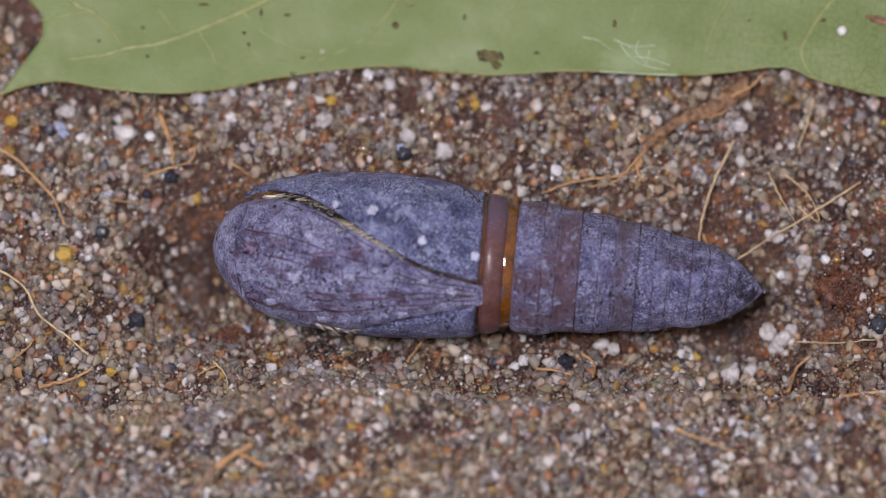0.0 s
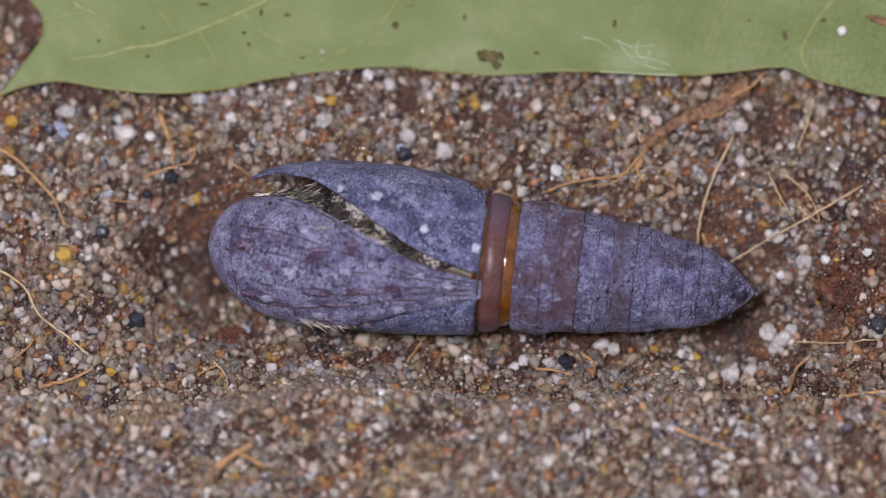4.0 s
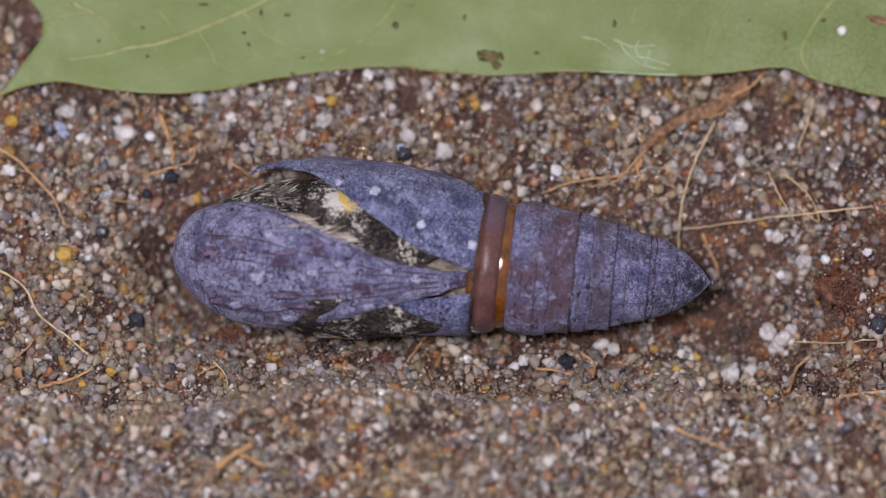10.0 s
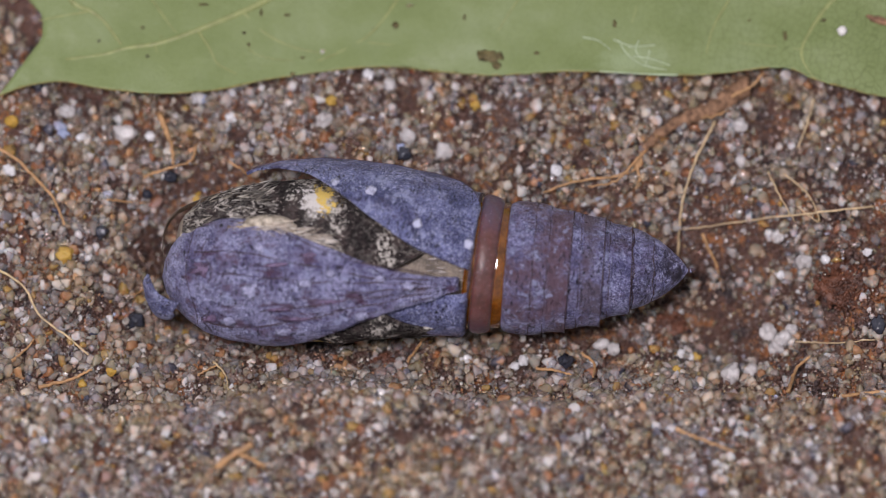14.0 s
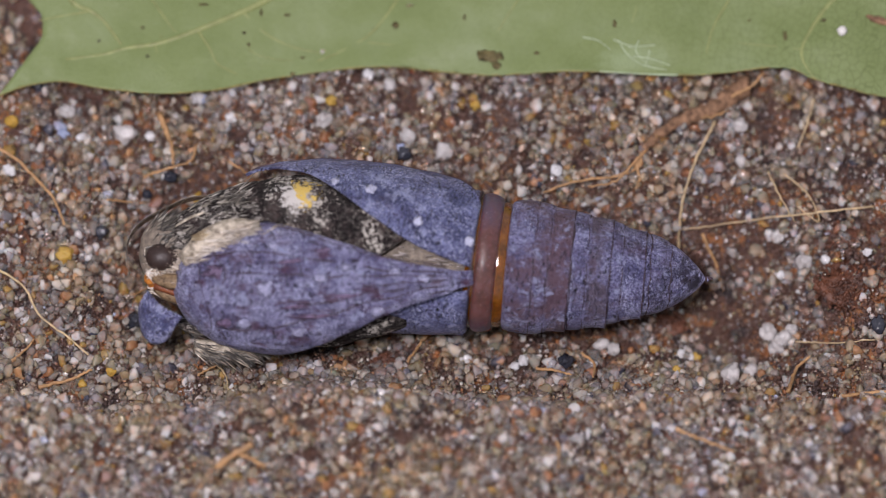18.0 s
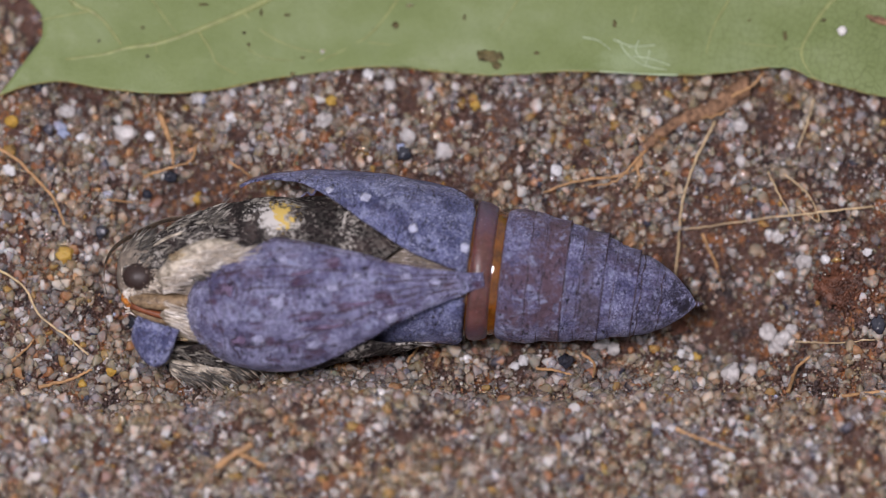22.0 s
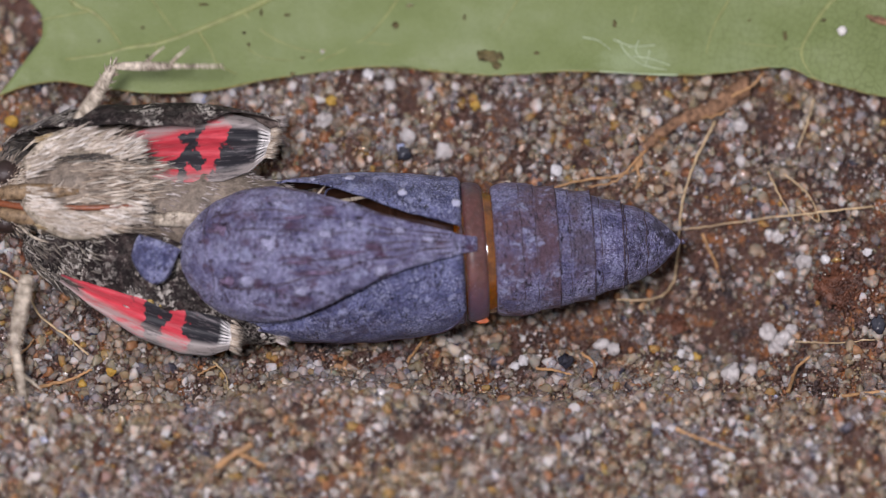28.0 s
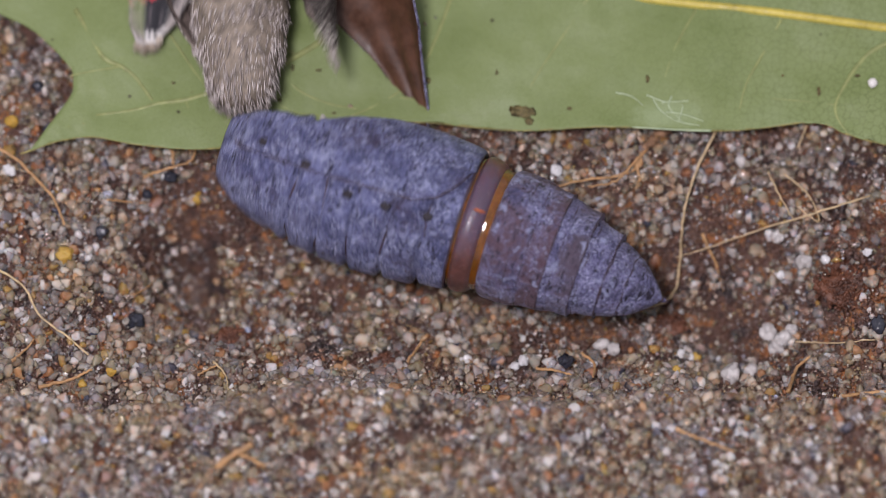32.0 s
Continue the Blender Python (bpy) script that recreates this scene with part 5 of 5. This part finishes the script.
# ---- all that moves ----
def motions():
    def pick(t, rows, k):
        return table(t, [r[0] for r in rows], [r[k] for r in rows])

    # waist of the pupa on the plan
    waist = [(0, 877, 468), (0.5, 880, 467), (1, 881, 464), (1.5, 880, 464), (2, 880, 466), (2.5, 881, 466), (3, 881, 463), (3.5, 880, 464), (5.5, 875, 469), (6, 872, 468), (6.5, 873, 468),
             (7, 875, 468), (7.5, 871, 467), (8, 871, 466), (8.5, 874, 467), (9, 870, 468), (9.5, 869, 468), (10, 872, 468), (10.5, 870, 468), (11, 866, 470), (11.5, 870, 468), (12, 872, 468),
             (12.5, 863, 470), (13, 866, 469), (13.5, 871, 468), (14, 865, 469), (14.5, 864, 469), (16.5, 869, 466), (17, 872, 465), (17.5, 860, 463), (18, 866, 466), (18.5, 866, 467), (19, 861, 469),
             (19.5, 861, 470), (20, 864, 469), (20.5, 861, 477), (21, 868, 471), (21.5, 866, 474), (22, 857, 481), (22.5, 872, 470), (23, 866, 474), (23.5, 849, 494), (24, 854, 494), (24.5, 846, 501),
             (25, 858, 492), (25.5, 870, 477), (27.5, 848, 479), (28, 842, 446), (28.5, 841, 448), (29, 835, 437), (29.5, 822, 408), (29.6, 820, 402), (30, 820, 458), (30.2, 817, 450), (30.5, 826, 440),
             (31, 873, 427), (31.5, 848, 436), (31.7, 847, 422), (32, 850, 400)]
    turn = [(0, -4.5, 43, 75, 0), (3, -5.5, 40, 75, -1.5), (5.5, -6.5, 37, 75, -3), (13, -7, 35, 75, -2.8), (20, -6.5, 33, 75, -2), (23, -5.5, 31, 75, -2.4), (24, -8.5, 29, 75, -3.6), (25, -7.5, 27, 75, -4),
            (25.5, -5.5, 26, 75, -4), (27.5, 0, 16, 78, -4), (28, 4, 7, 80, -3), (28.5, 4, 7, 80, -3), (29, 8, -12, 80, -3), (29.6, 6, -24, 80, -2), (30, 1, -52, 80, 0), (30.2, 0, -57, 80, 0), (31, -12, -72, 100, 0),
            (31.7, -11, -78, 105, 0), (32, -18, -88, 110, 0)]
    times = [r[0] for r in waist]

    def case_pose(t):
        return lay(pick(t, waist, 1), pick(t, waist, 2), pick(t, turn, 3), pick(t, turn, 1), 0, pick(t, turn, 2))
    walk(case, [(t, case_pose(t)) for t in times])
    walk(case_parts["wing_a"], [(t, case_pose(t).inverted() @ lay(pick(t, waist, 1), pick(t, waist, 2), pick(t, turn, 3), pick(t, turn, 1) + pick(t, turn, 4), 0, pick(t, turn, 2))) for t in times])

    # the tail's tip draws in the abdominal rings like a telescope
    tip = [(0, 1345, 515), (0.5, 1322, 511), (1, 1322, 511), (1.5, 1342, 518), (2, 1335, 518), (2.5, 1312, 512), (3, 1312, 519), (3.5, 1332, 519), (5.5, 1303, 510), (6, 1276, 492), (6.5, 1291, 503),
           (7, 1255, 489), (7.5, 1240, 484), (8, 1261, 494), (8.5, 1247, 490), (9, 1226, 472), (9.5, 1224, 470), (10, 1254, 500), (10.5, 1222, 484), (11, 1206, 481), (11.5, 1222, 488), (12, 1218, 492),
           (12.5, 1210, 479), (13, 1223, 486), (13.5, 1222, 496), (14, 1216, 479), (16.5, 1248, 495), (17, 1248, 494), (17.5, 1243, 486), (18, 1246, 494), (19, 1243, 500), (20, 1248, 503), (21, 1244, 514),
           (22, 1229, 538), (22.5, 1247, 516), (23, 1244, 525), (23.5, 1219, 566), (24, 1219, 566), (24.5, 1211, 574), (25, 1226, 572), (25.5, 1240, 552), (27.5, 1215, 495), (28, 1203, 428), (29, 1193, 400),
           (29.6, 1186, 380), (30, 1180, 482), (30.2, 1180, 489), (31, 1195, 506), (31.7, 1182, 516), (32, 1170, 530)]
    shares = (0.03, 0.40, 0.77, 1.0)
    for seg, share in zip(case_parts["segs"], shares):
        rows = []
        for t in times:
            wx, wy = pick(t, waist, 1), pick(t, waist, 2)
            dx, dy = pick(t, tip, 1) - wx, wy - pick(t, tip, 2)
            aim = math.degrees(math.atan2(dy, dx))
            base = pick(t, turn, 1)
            draw = (476 - math.hypot(dx, dy)) * share
            m = lay(wx, wy, pick(t, turn, 3), base + (aim - base) * (0.35 + 0.65 * share), 0, pick(t, turn, 2))
            rows.append((t, case_pose(t).inverted() @ m @ Matrix.Translation((-draw * U, 0, 0))))
        walk(seg, rows)

    # flap: nose place and turn
    nose = [(0, 376, 434), (1, 377, 432), (2, 376, 436), (3, 370, 433), (3.5, 369, 434), (5.5, 341, 422), (6, 322, 442), (6.5, 328, 434), (7, 330, 421), (7.5, 310, 457), (8, 311, 451), (8.5, 319, 425),
            (9, 298, 466), (9.5, 298, 466), (10, 304, 451), (10.5, 298, 436), (11, 290, 481), (11.5, 294, 464), (12, 296, 442), (12.5, 285, 491), (13, 286, 485), (13.5, 291, 456), (14, 287, 490), (14.5, 286, 492), (16.5, 297, 497), (17, 302, 494), (17.5, 300, 522), (18, 306, 514), (18.5, 303, 515), (19, 307, 527), (19.5, 317, 545), (20, 319, 541), (20.5, 318, 540), (21, 320, 529), (21.5, 325, 546), (22, 325, 557), (22.5, 331, 535), (23, 331, 551), (23.5, 322, 562), (24, 314, 540), (24.5, 318, 556), (25, 320, 491), (25.5, 332, 472), (27.5, 328, 504), (28, 313, 458), (28.5, 313, 450), (29, 320, 358),
            (29.3, 312, 292), (29.5, 310, 258), (29.6, 310, 246), (30, 318, 104), (30.2, 335, 70), (30.5, 380, -20), (31, 462, -150), (31.5, 480, -180), (31.7, 490, -190), (32, 516, -192)]
    tilt = [(0, -4.5, 43, 0, 75), (3.5, -4, 41, 0, 75), (5.5, -4.5, 39, 0, 78), (6, -1.5, 38, 0, 80), (7, -3.5, 38, 0, 80), (7.5, 0, 38, 0, 80), (8.5, -3, 37, 0, 80), (9, 1.2, 41, 0, 82), (10, 0, 41, 0, 82), (10.5, -2, 41, 0, 82),
            (11, 2.2, 40, 0, 84), (12, -2, 39, 0, 84), (13, 2, 38, 0, 86), (13.5, -1, 37, 0, 86), (14, 2.5, 37, 0, 86), (16.5, 3.3, 31, 2, 102), (17.5, 6.8, 28, 3, 112), (18, 5.3, 27, 3, 114), (19, 6.6, 26, 3, 120), (20, 8.2, 25, 3, 122),
            (23, 9.4, 22, 4, 126), (24, 6, 17, 4, 130), (24.5, 7.5, 17, 4, 134), (25, 1.1, 17, 4, 132), (25.5, 0.7, 17, 4, 132), (27.5, 7, 18, 4, 138), (28, 3.4, 14, 4, 140), (28.5, 2.6, 12, 4, 140), (29, -2, 2, 6, 150), (29.6, -13, -30, 16, 220),
            (30, -36, -96, 42, 330), (30.2, -42, -104, 40, 335), (31, -57, -132, 30, 340), (31.7, -58, -134, 30, 340), (32, -65, -138, 30, 340)]
    walk(case_parts["flap"], [(t, case_pose(t).inverted() @ lay(pick(t, nose, 1), pick(t, nose, 2), pick(t, tilt, 4), pick(t, tilt, 1), pick(t, tilt, 3), pick(t, tilt, 2))) for t in times])

    # face plate
    plate = [(0, 490, 462, 60, 0, 30), (5.5, 470, 440, 60, 0, 30), (6.5, 388, 364, 78, 50, 35), (7, 376, 352, 92, 55, 35), (7.5, 396, 380, 60, 40, 30), (9, 400, 470, 60, 0, 30), (11, 350, 470, 60, -10, 40), (12, 316, 496, 80, -46, 92), (12.5, 292, 520, 96, -50, 90), (13, 292, 518, 98, -48, 86), (14, 284, 528, 104, -44, 78), (16.5, 262, 545, 120, -40, 55), (17.5, 276, 562, 125, -40, 45),
             (19, 280, 568, 130, -30, 40), (20, 282, 568, 130, -26, 36), (22, 270, 604, 135, -18, 24), (23, 270, 604, 135, -12, 20), (23.5, 256, 622, 135, -12, 20), (24, 250, 585, 140, -10, 20), (24.5, 252, 605, 140, -10, 20), (25, 254, 558, 190, -5, 20),
             (25.5, 266, 512, 195, -35, 15), (27.5, 295, 565, 195, 0, 10), (28, 270, 460, 195, -20, 10), (28.5, 276, 465, 195, -30, 10), (29, 270, 330, 190, -40, 0), (29.6, 262, 286, 190, -10, -10), (30, 290, 215, 190, -10, -20),
             (30.5, 330, 90, 170, -40, -60), (31, 380, -60, 170, -40, -60), (32, 390, -140, 170, -40, -60)]
    walk(case_parts["plate"], [(t, case_pose(t).inverted() @ lay(pick(t, plate, 1), pick(t, plate, 2), pick(t, plate, 3), pick(t, plate, 4), 0, pick(t, plate, 5))) for t in times])

    # the moth
    path = [(0, 443, 439), (3.5, 428, 436), (5.5, 401, 436), (6, 408, 433), (6.5, 388, 434), (7, 390, 427), (7.5, 375, 433), (8, 376, 432), (8.5, 384, 423), (9, 367, 436), (9.5, 364, 433), (10, 373, 429),
            (10.5, 370, 421), (11, 349, 435), (11.5, 357, 429), (12, 364, 421), (12.5, 340, 435), (13, 341, 433), (13.5, 354, 424), (14, 335, 433), (14.5, 329, 429), (16.5, 286, 431), (17, 274, 434), (17.5, 260, 469), (18, 271, 457), (18.5, 280, 467), (19, 263, 491), (19.5, 265, 503), (20, 268, 490), (20.5, 260, 494), (21, 261, 486), (21.5, 245, 489), (22, 231, 492), (22.5, 249, 474), (23, 232, 495), (23.5, 202, 484), (24, 196, 464), (24.5, 170, 475), (25, 84, 424), (25.5, 88, 440), (26.5, 30, 420), (27.5, 0, 400), (28, -5, 340), (28.5, 5, 322), (29, 100, 135), (29.5, 245, 60), (29.6, 255, 52), (30, 240, -30), (30.2, 265, -110), (30.5, 330, -200), (31, 400, -290), (31.5, 392, -335), (31.7, 390, -350), (32, 395, -410)]
    way = [(0, -4.5, 43, 64), (5.5, -4.5, 42, 68), (9, -4, 44, 76), (13, -4, 45, 78), (14.5, -3, 45, 80), (16.5, 0, 47, 84), (17.5, 4, 46, 88), (19, 5, 46, 90), (23, 3, 45, 94), (24, 1, 38, 98), (24.5, 1, 34, 100), (25, -4, 24, 105), (25.5, -4, 22, 105), (27.5, 2, 16, 110), (28, 0, 10, 112), (28.5, 0, 10, 112),
           (29, -42, -15, 125), (29.6, -60, -30, 135), (30.2, -66, -60, 150), (31, -84, -95, 170), (31.7, -85, -110, 175), (32, -82, -150, 178)]
    marks = sorted(set(times) | {26.5})

    def moth_pose(t):
        return lay(pick(t, path, 1), pick(t, path, 2), pick(t, way, 3), pick(t, way, 1), 0, pick(t, way, 2))
    walk(moth, [(t, moth_pose(t)) for t in marks])
    rows = []
    for t in times:
        m = case_pose(t).inverted()
        if t < 11:
            rows.append((t, pose(-330 * U, 0, 0, 0, 0, 0)))
        elif t <= 24:
            rows.append((t, m @ moth_pose(t)))
        elif t >= 25.5:
            rows.append((t, pose(-360 * U, 0, -10 * U, 0, 0, 0)))
    walk(case_parts["lining"], rows)
    # abdomen aims at the shell, later along the body
    aim = [(28, 700, 470), (28.5, 700, 480), (29, 590, 520), (29.6, 590, 450), (30.2, 490, 425), (30.5, 480, 410), (31, 440, 330), (31.7, 470, 330), (32, 430, 240)]
    rows = []
    for t in marks:
        m = moth_pose(t)
        base = m @ Vector((235 * U, 0, -4 * U))
        goal = at(pick(t, aim, 1), pick(t, aim, 2), 60 if t < 29 else (74 if t < 30.6 else 140)) if t >= 28 else (case_pose(t) @ Vector((60 * U, 0, 0)))
        if t == 27.5 or t == 26.5:
            goal = at(760, 478, 90)
        d = goal - base
        yaw = math.atan2(d.y, d.x)
        pitch = -math.atan2(d.z, math.hypot(d.x, d.y))
        w = Matrix.Translation(base) @ (Matrix.Rotation(yaw, 3, "Z") @ Euler((radians(pick(t, way, 2)), pitch, 0)).to_matrix()).to_4x4()
        rows.append((t, m.inverted() @ w))
    walk(moth_parts["abdomen"], rows)

    def key_local(ob, rows):
        walk(ob, [(t, pose(x * U, y * U, z * U, rx, ry, rz)) for t, x, y, z, rx, ry, rz in rows])
    for key, s in (("tuft_a", 1), ("tuft_b", -1)):
        key_local(moth_parts[key], [(0, 0, 0 if s > 0 else 34, 0 if s > 0 else -14, 0, 0, 0), (2, 0, 0 if s > 0 else 20, 0 if s > 0 else -8, 0, 0, 0), (4.5, 8, 0, 0, 0, 0, 0), (9, 24, -4 * s, 0, 0, 0, 0), (12, 34, -14 * s, -6, 0, 0, 0), (16.5, 60, -22 * s, -8, 0, 0, 0), (32, 60, -22 * s, -8, 0, 0, 0)])
    key_local(moth_parts["middle"], [(0, 40, 90, -60, 0, 0, 0), (12, 40, 80, -50, 0, 0, 0), (14, 20, 40, -30, 0, 0, 0), (16.5, 0, 6, -6, 0, 0, 0), (18, 0, 0, 0, 0, 0, 0), (24.5, 0, 0, 0, 0, 0, 0), (25.5, 30, 50, -30, 0, 0, 0), (28, 60, 90, -60, 0, 0, 0), (32, 60, 90, -60, 0, 0, 0)])
    key_local(moth_parts["fore_a"], [(0, 52, 92, 0, 0, 0, 0), (5.5, 52, 92, 0, 0, 0, 0), (6.5, 60, 92, 0, 0, 0, 0), (14.5, 60, 92, 0, 0, 0, 0), (16.5, 95, 92, 0, 0, 0, 0), (23, 95, 92, 0, 0, 0, 0), (24.5, 108, 108, 10, 16, 0, 2), (25, 92, 122, 24, 34, 0, 1), (25.5, 92, 125, 24, 34, 0, 1), (28, 80, 100, -20, -30, 0, 2), (29, 80, 120, -20, -30, 0, 0), (32, 90, 110, 0, 10, 0, 4)])
    key_local(moth_parts["fore_b"], [(0, 52, -92, 0, 0, 0, 0), (4, 52, -94, 2, 0, 0, 0), (7, 54, -104, 12, 0, 0, 0), (12, 58, -114, 22, 0, 0, 0), (14.5, 60, -116, 24, 0, 0, 0), (16.5, 90, -134, 26, 0, 0, 0), (23, 95, -138, 26, 0, 0, 0), (25.5, 100, -104, 0, 0, 0, -2), (28, 100, -150, -30, -10, 0, -16), (28.5, 100, -150, -30, -10, 0, -14), (29, 90, -140, -95, 20, 0, -24), (29.6, 100, -150, -60, 20, 0, -14), (30, 110, -150, -165, 56, 0, -4), (30.2, 150, -150, -195, 50, 0, 0), (30.5, 190, -104, -222, 62, 0, 2),
                                     (31, 285, -120, 10, 0, 0, 2), (31.7, 290, -116, 20, 10, 0, 4), (32, 190, -105, 0, 0, 0, -4)])
    key_local(moth_parts["hind_a"], [(0, 180, 28, -45, 0, 0, 0), (23, 180, 28, -45, 0, 0, 0), (25, 240, 92, -10, -20, 0, 4), (25.5, 240, 100, -6, -20, 0, 4), (27.4, 228, 88, -14, -18, 0, 4), (28, 165, 40, 50, 0, 0, 5), (28.5, 165, 46, 50, 0, 0, 6), (29, 95, 29, 10, 0, 0, 30), (29.6, 130, 60, 0, 0, 0, 26), (32, 180, 90, -20, 0, 0, 20)])
    key_local(moth_parts["hind_b"], [(0, 180, -28, -45, 0, 0, 0), (25.5, 180, -36, -45, 0, 0, 0), (27.5, 168, -66, -34, 3, 0, -6), (28, 120, -140, 20, 10, 0, -20), (28.5, 120, -140, 20, 10, 0, -18), (29, 185, -150, 60, 10, 0, -22), (29.6, 165, -140, 60, 10, 0, -20), (30, 135, -210, -25, -5, 0, -25), (30.2, 140, -150, -10, 20, 0, -26),
                                     (30.5, 190, 90, -185, 60, 0, -20), (31, 230, -40, -182, 32, 0, -10), (31.7, 230, -50, -150, 40, 0, -12), (32, 160, -70, -100, 60, 0, -24)])
    leg_rows = [
        [(0, 150, 20, 50, 8, -172), (22, 150, 20, 50, 8, -172), (23, 155, 4, 60, 60, -166), (24, 160, -8, 70, 98, -146), (24.5, 235, 28, 82, 115, -150), (25, 250, 30, 90, 88, -127), (25.5, 250, 30, 90, 88, -127), (27.5, 240, 40, 90, 70, -100), (28, 120, 60, 76, 60, -60),
         (28.5, 75, 112, 72, 22, 0), (29, 150, 70, 70, 95, -90), (29.6, 150, 68, 70, 95, -94), (32, 150, 68, 60, 80, -60)],
        [(0, 150, -20, 50, -8, 172), (24, 150, -20, 50, -8, 172), (24.5, 200, -50, 70, -60, 150), (25, 216, -96, 80, -112, 132), (25.5, 216, -96, 80, -112, 132), (27.5, 240, -90, 80, -100, 120), (28, 60, -160, 60, -100, 20), (28.5, 25, -150, 60, -90, 45),
         (29, 190, -110, 60, -97, 38), (29.6, 198, -130, 60, -97, 38), (32, 198, -100, 40, -60, 38)],
        [(0, 230, 10, 20, 4, -176), (25.5, 230, 10, 20, 4, -176), (28, 230, 10, 30, 6, -150), (28.5, 250, 0, 40, 20, -120), (29, 340, -60, 70, 60, -2), (29.6, 350, -75, 75, 66, 0), (30, 385, -100, 15, 62, 0, -22), (30.2, 420, -124, -44, 64, 0, -31), (30.5, 561, -111, -54, 45, 0, -54), (31, 377, -66, 61, -9, -160, -48), (31.7, 377, -66, 61, -9, -160, -48), (32, 270, 0, 40, 0, -160, -30)],
        [(0, 230, -10, 10, -4, 176), (25, 230, -30, 20, -8, 176), (25.5, 250, -60, 60, -15, 60), (28, 280, -60, 60, 0, 10), (29, 320, -40, 40, 10, 0), (30, 340, 0, 80, 52, -4), (30.2, 320, -40, 20, 30, -6, -5), (30.5, 291, -121, -71, -3, 0, -9), (31, 350, 10, 80, -4, 2), (31.7, 350, -10, 90, -2, 2), (32, 340, 30, 60, 10, 2)],
    ]
    for (leg, shin, femur), rows in zip(moth_parts["legs"], leg_rows):
        walk(leg, [(t, pose(x * U, y * U, z * U, 0, 0, a) @ pose(0, 0, 0, 0, up[0] if up else 0, 0)) for t, x, y, z, a, b, *up in rows])
        shin_rows = []
        for k, (t, x, y, z, a, b, *up) in enumerate(rows):
            if k and abs(b - rows[k - 1][5]) >= 90:
                for s in (0.33, 0.66):
                    shin_rows.append((rows[k - 1][0] + (t - rows[k - 1][0]) * s, pose(femur * U, 0, 0, 0, 0, rows[k - 1][5] + (b - rows[k - 1][5]) * s)))
            shin_rows.append((t, pose(femur * U, 0, 0, 0, 0, b)))
        walk(shin, shin_rows)

    # the leaf is dragged towards the camera
    drag = [(0, 0, 0), (29.3, 0, 0), (29.6, 12, 10), (30, 40, 43), (30.2, 46, 50), (30.5, 50, 70), (31, 51, 86), (31.5, 53, 95), (31.7, 54, 97), (32, 54, 99)]
    walk(leaf, [(t, Matrix.Translation(at(dx, 165 + dy, 60))) for t, dx, dy in drag])
    walk(leaf_grain, [(t, Matrix.Translation(at(1491 + dx, 55 + dy * 0.93, leaf_lift(1491, 55) + 7))) for t, dx, dy in drag])
    walk(leaf_chip, [(t, Matrix.Translation(at(1556 + dx, 36 + dy * 0.93, leaf_lift(1556, 36) + 4)) @ pose(0, 0, 0, 0, 0, -18)) for t, dx, dy in drag])
    # fibres at the tail
    push = [(0, 34, 34, -30), (2, 34, 34, -30), (5, 28, 26, -24), (6, 14, 30, 0), (7, 2, 2, 0), (9, 0, 0, 0), (29, 0, 0, 0), (31, 0, 6, 0), (31.7, 6, 12, -2), (32, 4, 12, 0)]
    h1 = stalk.location.z / U
    walk(stalk, [(t, Matrix.Translation(at(1265 + dx, 214 + dy, h1))) for t, dx, dy, a in push])
    h2 = straw2.location.z / U
    lean = [(0, 1522, 322, 26), (3.5, 1524, 324, 26), (5.5, 1540, 360, 4), (6, 1545, 365, 0), (29.2, 1545, 365, 0), (29.6, 1538, 348, 11), (32, 1540, 346, 11)]
    walk(straw2, [(t, lay(x, y, h2, a)) for t, x, y, a in lean])


motions()
